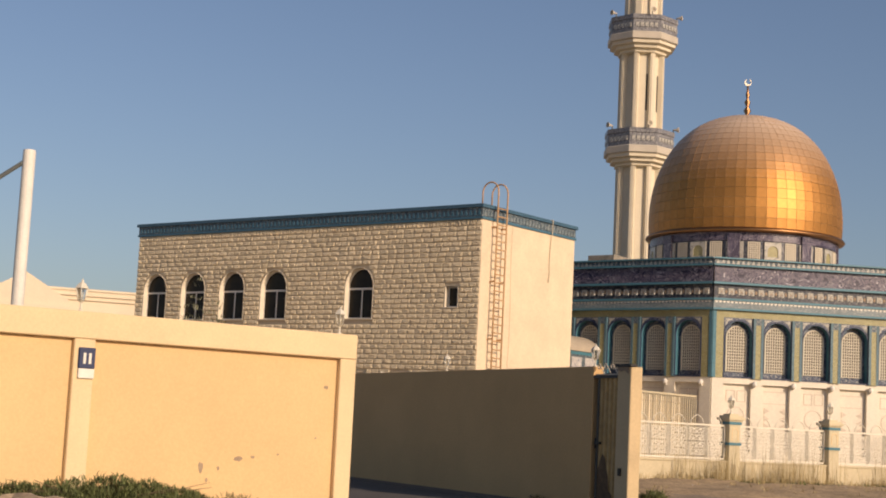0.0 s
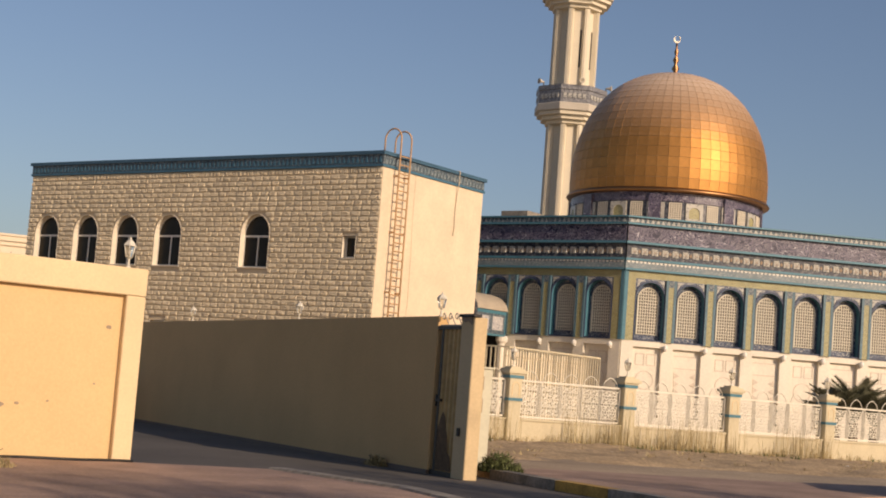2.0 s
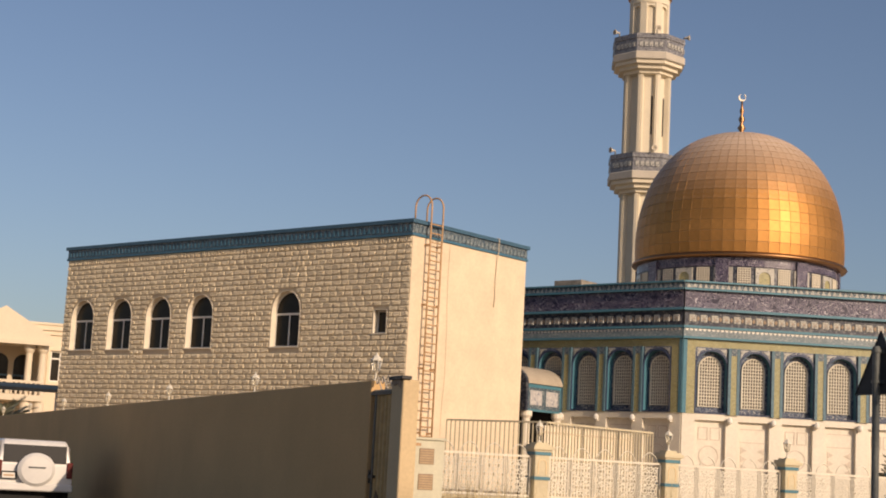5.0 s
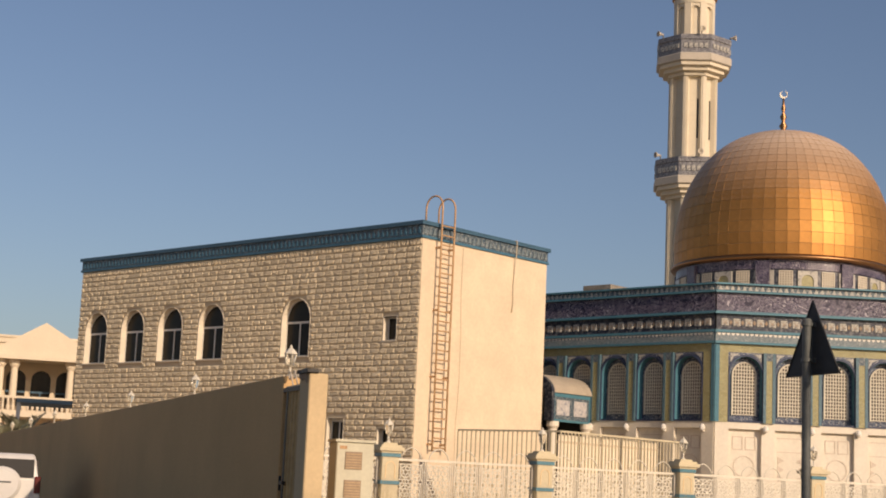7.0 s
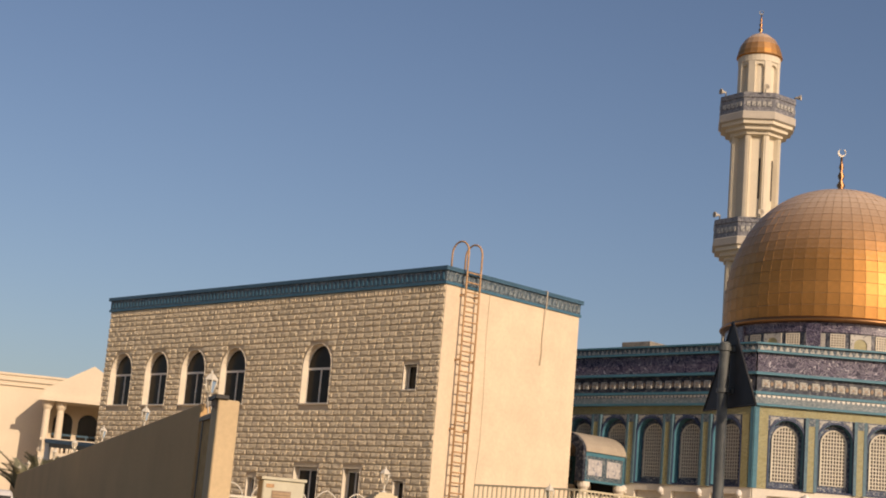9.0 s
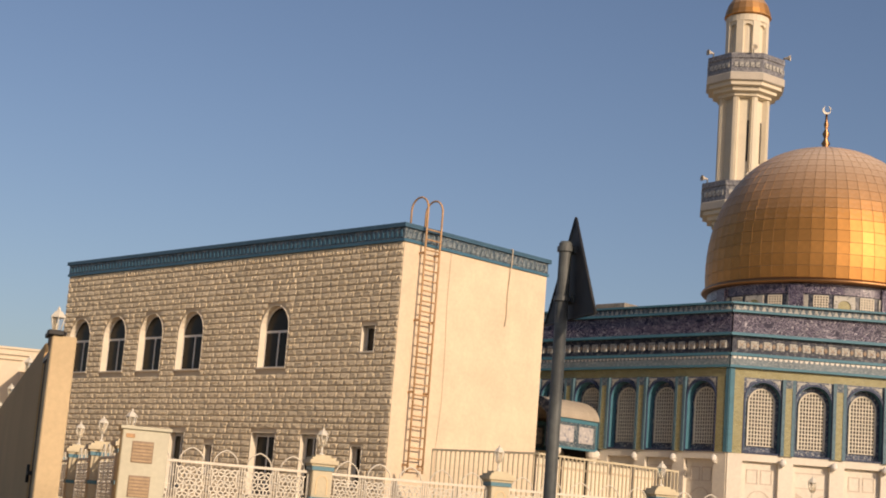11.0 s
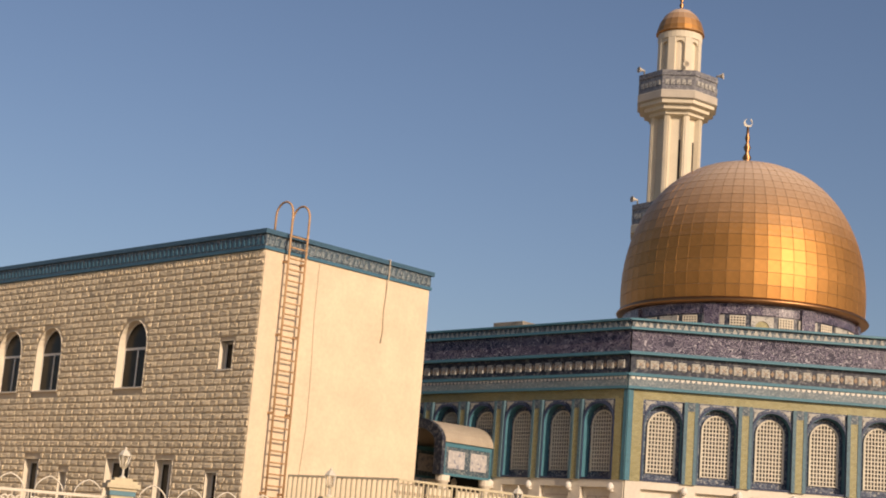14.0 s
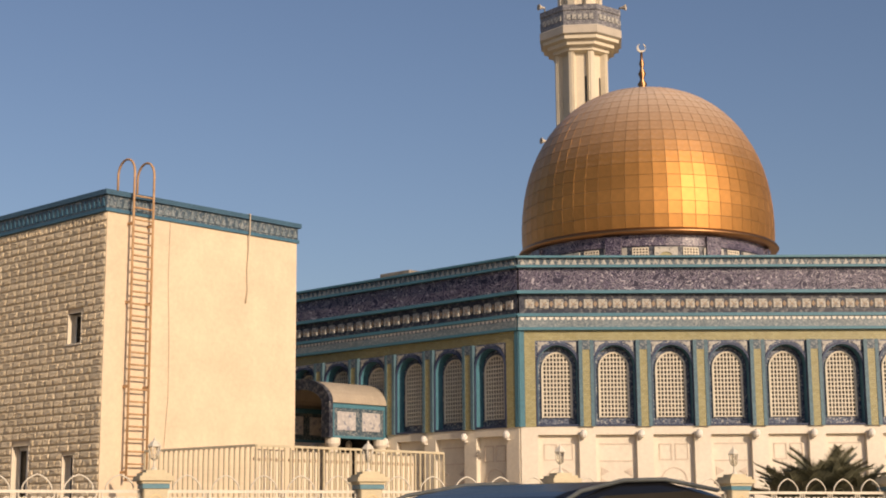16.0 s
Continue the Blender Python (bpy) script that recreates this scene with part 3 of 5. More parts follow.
prism(bm, [(-0.26, 0), (0.26, 0), (0.26, 0.78), (-0.26, 0.78)], -0.03, 0.05)
dw_back = mesh_of("pane", bm, M["dark"])
bm = grid_bars([-0.26 + 0.104 * i for i in range(6)], [0.0975 * i for i in range(9)], 0.018, -0.06, -0.03, lambda x, z: True)
dw = mesh_of("drum_window", bm, M["grille"])
bm = B()
arch_wall(bm, -0.4, 0.4, 0.0, 0.8, [(0, 0.5, 0.12, 0.4, 0.24)], -0.07, 0.04)
dp = mesh_of("drum_panel", bm, M["pale_tile"])
bm = B()
bx(bm, -0.3, 0.3, -0.035, 0.0, 0.08, 0.7)
dpb = mesh_of("panel_back", bm, M["yellow_tile"])
for i in range(32):
    a = 360 / 32 * i
    m = DRUM @ pose((DR - 0.02) * math.cos(radians(a)), (DR - 0.02) * math.sin(radians(a)), 9.66, 0, 0, a + 90)
    if i % 2:
        w = part("drum_window", dw, None, mosque, "square lattice window in the drum", m)
        part("pane", dw_back, None, w)
    else:
        w = part("drum_panel", dp, None, mosque, "arched tile panel in the drum", m)
        part("panel_back", dpb, None, w)
for a in range(22, 360, 45):
    bm = B()
    bx(bm, -0.28, 0.28, -0.14, 0.1, 8.2, 10.83)
    part("buttress", bm, M["script"], mosque, "", DRUM @ pose(DR * math.cos(radians(a)), DR * math.sin(radians(a)), 0, 0, 0, a + 90))
# golden dome of single sheets
DM = DRUM @ pose(0.05, -0.06, 0)
bm = B()
lathe(bm, [(DR, 10.9), (4.74, 10.93), (4.79, 10.99), (4.74, 11.07), (4.56, 11.16)], 72, smooth=True)
part("dome_rim", bm, M["brass"], mosque, "golden rim of the dome", DM)
ROWS, COLS = 19, 60


def dome_at(s):
    """Radius and height of the dome at s from 0 (foot) to 1 (crown)."""
    a = s * math.pi / 2
    r = 4.63 * (math.cos(a) ** 0.82) * (1 + 0.05 * math.sin(2 * a))
    return max(r, 0.0), 11.12 + 6.08 * math.sin(a) ** 1.02


bm = B()
lathe(bm, [(max(dome_at(i / 30)[0] - 0.022, 0.0), dome_at(i / 30)[1] - 0.014) for i in range(30)] + [(0.0, 17.2)], 60, smooth=True)
dome = part("dome", bm, M["gold_seam"], mosque, "golden sheet-metal dome", DM)


def sheet(bm, row, a0, a1, gap, tilt=(0, 0)):
    r0, z0 = dome_at(row / ROWS * 0.97)
    r1, z1 = dome_at((row + 1) / ROWS * 0.97)
    ga, gz = gap / max(r0, 0.5), gap / math.hypot(r0 - r1, z1 - z0)
    pts = []
    for (s, t) in ((0, 0), (1, 0), (1, 1), (0, 1)):
        tt = gz + (1 - 2 * gz) * t
        r, z = r0 + (r1 - r0) * tt, z0 + (z1 - z0) * tt
        a = a0 + ga + (a1 - a0 - 2 * ga) * s
        pts.append(Vector((r * math.cos(a), r * math.sin(a), z)))
    n = (pts[1] - pts[0]).cross(pts[3] - pts[0]).normalized()
    low = [bm.verts.new(p - n * 0.003) for p in pts]
    c = sum(pts, Vector()) / 4
    lift = [0.003 + tilt[0] * u + tilt[1] * v for u, v in ((-1, -1), (1, -1), (1, 1), (-1, 1))]
    up = [bm.verts.new(p + (c - p) * 0.012 + n * h) for p, h in zip(pts, lift)]
    bm.faces.new(up)
    for i in range(4):
        bm.faces.new((low[i], low[(i + 1) % 4], up[(i + 1) % 4], up[i]))


step = 2 * math.pi / COLS
rest = B()
rng = random.Random(4)
for row in range(ROWS):
    kinds = []
    for k in range(5):
        bm = B()
        sheet(bm, row, -step / 2, step / 2, 0.006, (rng.uniform(-0.0008, 0.0008), rng.uniform(-0.0012, 0.0012)))
        kinds.append(mesh_of("gold_sheet", bm, M["gold"]))
    for c in range(COLS):
        az = 360 / COLS * c
        if row < 13 and 174 <= az <= 306:
            part("gold_sheet", rng.choice(kinds), None, dome, "", pose(rng.uniform(-0.001, 0.001), rng.uniform(-0.001, 0.001), 0, 0, 0, az))
        else:
            sheet(rest, row, step * (c - 0.5), step * (c + 0.5), 0.007, (rng.uniform(-0.0008, 0.0008), rng.uniform(-0.0012, 0.0012)))
tagged(part("gold_sheeting", rest, M["gold"], dome, "golden sheets"), kind="stuff")


def finial(parent, z, s, m):
    bm = B()
    lathe(bm, [(0.02, z), (0.11 * s, z), (0.045 * s, z + 0.12 * s), (0.125 * s, z + 0.26 * s), (0.045 * s, z + 0.4 * s), (0.1 * s, z + 0.54 * s), (0.035 * s, z + 0.68 * s), (0.07 * s, z + 0.8 * s), (0.035 * s, z + 0.92 * s), (0.03 * s, z + 1.1 * s), (0.0, z + 1.12 * s)], 12, smooth=True)
    f = part("finial", bm, M["brass"], parent, "brass finial of stacked balls", m)
    bm = B()
    R = 0.115 * s
    pts_o = [(R * math.cos(a), R * math.sin(a)) for a in [radians(120 + 300 * i / 20) for i in range(21)]]
    pts_i = [(0.022 * s + 0.094 * s * math.cos(a), 0.03 * s + 0.094 * s * math.sin(a)) for a in [radians(112 + 316 * i / 20) for i in range(21)]]
    prism(bm, [(x, y + z + 1.1 * s + R) for x, y in pts_o + pts_i[::-1]], -0.025, 0.025)
    part("crescent", bm, M["silver"], f, "pale metal crescent", pose(0, 0, 0, 0, 0, -50))


finial(mosque, 17.14, 1.5, DM)

# barrel-vaulted entrance porch on the west side
porch_m = pose(-APO, 0.62, 0, 0, 0, -90)
PW, PZ0, PZ1 = 2.3, 3.62, 4.62
bm = B()
o, n_ = arch_pts(0, PW + 0.3, PZ1, 0.7, 16), arch_pts(0, PW + 0.12, PZ1, 0.6, 16)
prism(bm, o + n_[::-1], -2.25, 0.05)
porch = part("porch", bm, M["vault"], mosque, "pale barrel vault of the entrance porch", porch_m)
bm = B()
o, n_ = arch_pts(0, PW + 0.36, PZ1, 0.73, 16), arch_pts(0, PW - 0.3, PZ1 - 0.05, 0.48, 16)
prism(bm, [(-PW / 2 - 0.18, PZ0)] + o + [(PW / 2 + 0.18, PZ0), (PW / 2 - 0.15, PZ0)] + n_[::-1] + [(-PW / 2 + 0.15, PZ0)], -2.4, -2.253)
part("porch_front", bm, M["dark_tile"], porch, "grey-blue tiled arch front")
for sgn in (-1, 1):
    bm = B()
    bx(bm, sgn * PW / 2 - 0.06, sgn * PW / 2 + 0.06, -2.25, 0.0, PZ0, PZ1)
    sw = part("side_wall", bm, M["grey_tile"], porch, "grey-blue tiled side")
    for z0, z1 in ((PZ0 - 0.003, PZ0 + 0.07), (PZ1 - 0.14, PZ1)):
        bm = B()
        bx(bm, sgn * PW / 2 - 0.085, sgn * PW / 2 + 0.085, -2.251, 0.0, z0, z1)
        part("strip", bm, M["turquoise"], sw, "turquoise strip")
    for y in (-2.18, -0.08):
        bm = B()
        bx(bm, sgn * PW / 2 - 0.08, sgn * PW / 2 + 0.08, y - 0.07, y + 0.07, PZ0 + 0.07, PZ1 - 0.14)
        part("strip", bm, M["turquoise"], sw, "turquoise strip")
    for k in range(2):
        y = -1.62 + 0.98 * k
        bm = B()
        bx(bm, sgn * PW / 2 - 0.075, sgn * PW / 2 + 0.075, y - 0.36, y + 0.36, PZ0 + 0.22, PZ1 - 0.24)
        part("side_panel", bm, M["moulding_pale"], sw, "pale square panel", bevel=0.01)
# near-black door panel paints in the shade inside the porch
bm = B()
bx(bm, -0.95, 0.95, -0.06, -0.003, 0.4, 4.9)
part("door", bm, M["dark"], porch, "near-black door panel for the dark porch interior")
for sx in (-1, 1):
    for yy in (-2.1, -0.2):
        bm = B()
        lathe(bm, [(0.22, 0), (0.22, 0.25), (0.16, 0.3), (0.15, 3.35), (0.22, 3.45), (0.22, 3.615)], 14, cx=sx * PW / 2, cy=yy)
        part("column", bm, M["marble"], porch, "round cream marble column")

# ---- minaret ----
mn = thing("minaret", pose(43.3, 18.98, 0, 0, 0, -8) @ Matrix.Diagonal((1.009, 1.009, 1.009, 1)), "tall cream octagonal minaret with two tiled balconies", "minaret")
T8 = radians(22.5)
bm = B()
lathe(bm, [(1.22, 0), (1.22, 28.2)], 8, T8)
part("shaft", bm, M["minaret"], mn)
for k in range(8):
    a = 22.5 + 45 * k
    bm = B()
    bx(bm, -0.17, 0.17, -0.17, 0.15, 0, 26.2)
    bx(bm, -0.09, 0.09, -0.22, -0.16, 0, 26.2)
    part("rib", bm, M["minaret"], mn, "", pose(1.27 * math.cos(radians(a)), 1.27 * math.sin(radians(a)), 0, 0, 0, a + 90))
for k in range(8):
    bm = B()
    bx(bm, -0.05, 0.05, -0.012, 0.02, 22.2, 24.6)
    part("slit", bm, M["dark"], mn, "tall narrow slit", pose(1.127 * math.cos(radians(45 * k)), 1.127 * math.sin(radians(45 * k)), 0, 0, 0, 45 * k + 90) @ pose(0.22, 0, 0))
for top in (20.84, 28.24):
    bm = B()
    lathe(bm, [(1.3, top - 2.35), (1.62, top - 2.29), (1.62, top - 2.12), (1.92, top - 2.06), (1.92, top - 1.86), (2.2, top - 1.8), (2.2, top - 1.6)], 8, T8)
    bal = part("balcony", bm, M["minaret"], mn, "stepped cream balcony")
    bm = B()
    lathe(bm, [(2.26, top - 1.6), (2.36, top - 1.54), (2.36, top - 1.14), (2.28, top - 1.08)], 8, T8)
    part("balcony_band", bm, M["band"], bal, "pale grey band")
    bm = B()
    lathe(bm, [(2.28, top - 1.08), (2.28, top), (2.1, top), (2.1, top - 1.0)], 8, T8)
    part("parapet", bm, M["parapet"], bal, "grey tiled parapet")
    bm = B()
    lathe(bm, [(2.3, top - 0.3), (2.34, top - 0.26), (2.34, top + 0.02), (2.09, top + 0.02)], 8, T8)
    part("parapet_rail", bm, M["parapet"], bal)
    bm = B()
    bx(bm, -0.1, 0.1, -0.05, 0.03, -0.14, 0.14)
    pm = mesh_of("parapet_tile", bm, M["pale_tile"])
    for k in range(8):
        a = 45.0 * k
        for j in range(5):
            part("parapet_tile", pm, None, bal, "", pose(2.108 * math.cos(radians(a)), 2.108 * math.sin(radians(a)), top - 0.66, 0, 0, a + 90) @ pose((j - 2) * 0.3, 0, 0))
bm = B()
arch = [(1.02, 28.0), (1.02, 30.9)]
lathe(bm, arch, 24)
lantern = part("lantern", bm, M["minaret"], mn, "round cream lantern with arched openings")
bm = B()
lathe(bm, [(1.2, 30.5), (1.24, 30.55), (1.24, 30.95), (1.1, 31.0)], 32, smooth=False)
part("lantern_top", bm, M["minaret"], lantern)
for k in range(8):
    a = 22.5 + 45 * k
    bm = B()
    bx(bm, -0.2, 0.2, -0.2, 0.1, 28.0, 30.6)
    part("lantern_pier", bm, M["minaret"], lantern, "", pose(1.02 * math.cos(radians(a)), 1.02 * math.sin(radians(a)), 0, 0, 0, a + 90))
    bm = B()
    arch_wall(bm, -0.34, 0.34, 29.9, 30.6, [(0, 0.5, 29.9, 30.1, 0.25)], -0.12, 0.1)
    part("lantern_arch", bm, M["minaret"], lantern, "", pose(1.04 * math.cos(radians(a + 22.5)), 1.04 * math.sin(radians(a + 22.5)), 0, 0, 0, a + 112.5))
bm = B()
lathe(bm, [(1.3, 30.92), (1.36, 30.98), (1.33, 31.08), (1.28, 31.3), (1.15, 31.7), (0.9, 32.1), (0.55, 32.4), (0.25, 32.53), (0.0, 32.58)], 20)
part("cap", bm, M["gold"], mn, "small golden dome cap")
finial(mn, 32.5, 1.15, Matrix())


def horn(m):
    h = thing("loudspeaker", m, "pale horn loudspeaker on the minaret balcony", "loudspeaker", "horn loudspeakers")
    bm = B()
    lathe(bm, [(0.05, 0), (0.06, 0.1), (0.09, 0.2), (0.17, 0.35), (0.18, 0.37), (0.15, 0.37), (0.04, 0.17)], 14, smooth=True)
    part("horn", bm, M["band"], h, m=pose(0, 0, 0.24, 90, 0, 0))
    bm = B()
    bx(bm, -0.03, 0.03, -0.03, 0.03, 0, 0.26)
    part("bracket", bm, M["steel"], h)
    return h


for top in (21.05, 28.51):
    for a in (157, 225, 292):
        horn(pose(43.3 + 2.2 * math.cos(radians(a)), 18.98 + 2.2 * math.sin(radians(a)), top, 0, 0, a + 90))

# ---- annex ----
AX, AY, AZ = 6.0, 17.5, 9.05
annex = thing("annex", pose(0, 0, 0), "two-storey annex of rough tan stone with one plastered end wall", "building")
UP = [(c, 1.34, 5.09, 6.26, 0.7) for c in (5.42, 9.7, 11.94, 14.12, 16.34)] + [(1.18, 0.56, 5.47, 6.2, 0)]
LOW = [(11.98, 0.7, 1.3, 3.03, 0), (9.86, 0.78, 1.3, 3.08, 0), (8.14, 0.42, 1.9, 2.73, 0), (5.46, 1.14, 1.3, 3.13, 0), (3.34, 0.74, 0.3, 3.12, 0), (1.27, 0.46, 1.7, 2.82, 0)]
WX = pose(0, 0, 0, 0, 0, -90)          # wall frame: x runs along -y of the world, the outside lies on -y


def along(y):
    return -y


bm = B()
arch_wall(bm, -AY, -0.302, 4.3, 8.56, [(along(c), w, s, sp, r) for c, w, s, sp, r in UP], 0.06, 0.4)
arch_wall(bm, -AY, -0.302, 0.0, 4.3, [(along(c), w, s, sp, r) for c, w, s, sp, r in LOW], 0.06, 0.4)
stone_wall = part("stone_wall", bm, M["mortar"], annex, "wall of rough split tan stone", WX)
bm = B()
bx(bm, 0.024, AX, 0.0, 0.3, 0, 8.56)
part("plaster_wall", bm, M["plaster"], annex, "smooth cream plastered end wall")
bm = B()
bx(bm, 0.062, AX - 0.3, AY - 0.3, AY, 0, 8.56)
bx(bm, AX - 0.3, AX, 0.3, AY, 0, 8.56)
part("back_wall", bm, M["plaster"], annex)
bm = B()
bx(bm, 0.3, AX - 0.3, 0.3, AY - 0.3, 8.3, 8.5)
part("roof", bm, M["cream"], annex, "flat roof")


def ring(bm, out, z0, z1, inn=0.25):
    bx(bm, -out, AX + out, -out, inn, z0, z1)
    bx(bm, -out, AX + out, AY - inn, AY + out, z0, z1)
    bx(bm, -out, inn, inn, AY - inn, z0, z1)
    bx(bm, AX - inn, AX + out, inn, AY - inn, z0, z1)


for nm, o, z0, z1, mm, lb in (("cornice_foot", 0.05, 8.53, 8.61, "cornice_blue", "turquoise strip"), ("cornice_band", 0.02, 8.61, 8.93, "grey_tile", "grey and blue patterned tile band"), ("cornice_top", 0.09, 8.93, 9.05, "teal_dark", "dark teal top strip")):
    bm = B()
    ring(bm, o, z0, z1)
    part(nm, bm, M[mm], annex, lb)
# west row: its shade is put into a darker tile colour than the south row's
bm = B()
for i in range(90):
    y = 0.1 + i * 0.194
    prism(bm, [(-y - 0.06, 8.66), (-y + 0.06, 8.66), (-y, 8.88)], -0.045, -0.015)
tagged(part("cornice_relief", bm, M["cornice_blue"], annex, "row of small pointed tiles", WX), kind="stuff")
bm = B()
for i in range(30):
    x = 0.1 + i * 0.2
    prism(bm, [(x - 0.07, 8.66), (x + 0.07, 8.66), (x, 8.88)], -0.045, -0.015)
tagged(part("cornice_relief", bm, M["moulding"], annex, "row of small pointed tiles"), kind="stuff")


def window(parent, c, w, s, sp, r, wm):
    """White-framed window deep in the wall, with transom and mullion."""
    pts = [(-w / 2, s)] + (arch_pts(0, w, sp, r) if r else [(-w / 2, sp), (w / 2, sp)]) + [(w / 2, s)]
    t = 0.045
    inn = [(-w / 2 + t, s + t)] + (arch_pts(0, w - 2 * t, sp, r - t) if r else [(-w / 2 + t, sp - t), (w / 2 - t, sp - t)]) + [(w / 2 - t, s + t)]
    lin = [(x * (w - 0.016) / w, z) for x, z in pts]
    bm = B()
    for i in range(len(pts) - 1):
        prism(bm, [pts[i], pts[i + 1], inn[i + 1], inn[i]], 0.21, 0.26)
    prism(bm, [pts[-1], pts[0], inn[0], inn[-1]], 0.21, 0.26)
    if w > 0.6:
        bx(bm, -w / 2 + t, w / 2 - t, 0.21, 0.255, sp - 0.1, sp - 0.03)
        bx(bm, -0.025, 0.025, 0.21, 0.255, s + t, sp - 0.1)
    m = wm @ pose(c, 0, 0)
    win = part("window", bm, M["white"], parent, "deep-set window with white frame and dark panes", m)
    bm = B()
    prism(bm, inn, 0.23, 0.24)
    part("pane", bm, M["glass"], win)
    bm = B()
    e = 0.012
    out = [(-w / 2 - e, s)] + (arch_pts(0, w + 2 * e, sp, r + e) if r else [(-w / 2 - e, sp + e), (w / 2 + e, sp + e)]) + [(w / 2 + e, s)]
    for i in range(len(pts) - 1):
        prism(bm, [out[i], out[i + 1], pts[i + 1], pts[i]], 0.0, 0.065)
        prism(bm, [pts[i], pts[i + 1], lin[i + 1], lin[i]], 0.0, 0.21)
    part("surround", bm, M["reveal"], win, "pale plaster lining")
    bm = B()
    bx(bm, -w / 2 - 0.03, w / 2 + 0.03, -0.02, 0.21, s - 0.04, s)
    part("sill", bm, M["reveal"], win)
    return win


for c, w, s, sp, r in UP + LOW:
    window(annex, along(c), w, s, sp, r, WX)

# rusty roof ladder with hooped rails
lad = thing("ladder", pose(0.9, -0.22, 0), "rusty red iron ladder with hooped hand rails on the end wall", "ladder")
for x in (-0.285, 0.285):
    bm = B()
    pts = [(x, 0, 2.2), (x, 0, 9.55)] + [(x, 0.34 - 0.34 * math.cos(math.pi * i / 10), 9.55 + 0.36 * math.sin(math.pi * i / 10)) for i in range(1, 11)] + [(x, 0.68, 9.05)]
    tube(bm, pts, 0.029, 8)
    part("rail", bm, M["rust"], lad)
bm = B()
tube(bm, [(-0.285, 0, 0), (0.285, 0, 0)], 0.022, 6)
rung = mesh_of("rung", bm, M["rust"])
for i in range(24):
    part("rung", rung, None, lad, "", pose(0, 0, 2.3 + 0.29 * i))
for z in (2.4, 4.4, 6.4, 8.3):
    for x in (-0.285, 0.285):
        bm = B()
        bx(bm, x - 0.02, x + 0.02, 0.0, 0.22, z - 0.03, z + 0.03)
        part("bracket", bm, M["rust"], lad)
hose = thing("hose", pose(4.3, -0.02, 0), "pale cable hanging down the plastered wall", "cable")
bm = B()
tube(bm, [(0, 0.2, 9.08), (0, -0.1, 9.06), (0.0, -0.09, 8.6), (0.03, -0.015, 8.2), (-0.01, -0.01, 7.6), (0.02, -0.01, 7.1), (-0.05, -0.03, 6.75)], 0.016, 6)
part("cable", bm, M["hose"], hose)
wire = thing("wire", pose(1.85, -0.02, 0), "thin pale wire running down the plastered wall", "cable")
bm = B()
tube(bm, [(0, -0.005, 8.5), (-0.02, -0.005, 7.0), (0.05, -0.005, 5.6), (0.06, -0.005, 4.2), (-0.03, -0.005, 3.0), (0, -0.005, 0.2)], 0.006, 5)
part("wire", bm, M["hose"], wire)

# ---- street walls ----
def lamp(m, s=1.0, label="white post-top lantern with glass sides", group="white lanterns"):
    """A six-sided lantern on a short stem."""
    t = thing("lantern", m, label, "lantern", group)
    bm = B()
    lathe(bm, [(0.07 * s, 0), (0.07 * s, 0.03 * s), (0.028 * s, 0.06 * s), (0.025 * s, 0.2 * s), (0.06 * s, 0.23 * s), (0.08 * s, 0.25 * s)], 8)
    part("stem", bm, M["fence_paint"], t)
    bm = B()
    lathe(bm, [(0.07 * s, 0.25 * s), (0.125 * s, 0.5 * s)], 6)
    part("glass", bm, M["lamp_glass"], t, "clear glass").visible_shadow = False
    bm = B()
    for k in range(6):
        a = 2 * math.pi * k / 6
        tube(bm, [(0.078 * s * math.cos(a), 0.078 * s * math.sin(a), 0.25 * s), (0.132 * s * math.cos(a), 0.132 * s * math.sin(a), 0.5 * s)], 0.012 * s, 4)
    part("frame", bm, M["fence_paint"], t)
    bm = B()
    lathe(bm, [(0.15 * s, 0.5 * s), (0.15 * s, 0.52 * s), (0.08 * s, 0.61 * s), (0.03 * s, 0.64 * s), (0.03 * s, 0.67 * s), (0.0, 0.72 * s)], 6)
    part("cap", bm, M["fence_paint"], t)
    return t


def scuff(parent, x, z, w, h, y):
    """A patch where the paint has come off."""
    bm = B()
    r = random.Random(int(abs(x * 97 + z * 31)))
    n = 11
    w, h = w * 0.75, h * 0.75
    prism(bm, [(x + w * (0.6 + 0.5 * r.random()) * math.cos(2 * math.pi * i / n), z + h * (0.6 + 0.5 * r.random()) * math.sin(2 * math.pi * i / n)) for i in range(n)], y - 0.003, y + 0.01)
    part("paint_scuff", bm, M["scuff"], parent, "bare patch of flaked paint")


FW = pose(-26.5, -17.2, 0, 0, 0, -17.8) @ Matrix.Diagonal((0.924, 0.924, 0.936, 1))
fw = thing("boundary_wall", FW, "yellow rendered boundary wall framed by cream piers and coping", "wall")
bm = B()
bx(bm, -26, -0.05, 0.09, 0.32, 0, 2.5)
part("panel", bm, M["yellow_wall"], fw, "yellow rendered panel")
bm = B()
bx(bm, -26, 0.0, -0.01, 0.4, 2.245, 2.6)
part("coping", bm, M["wall_trim"], fw, "cream coping beam", bevel=0.012)
for x, w in ((-0.135, 0.27), (-4.2, 0.29), (-8.6, 0.3), (-12.9, 0.3), (-17.2, 0.3), (-21.5, 0.3)):
    bm = B()
    bx(bm, x - w / 2, x + w / 2, 0.0, 0.395, 0, 2.242)
    part("pier", bm, M["wall_trim"], fw, "cream pier", bevel=0.012)
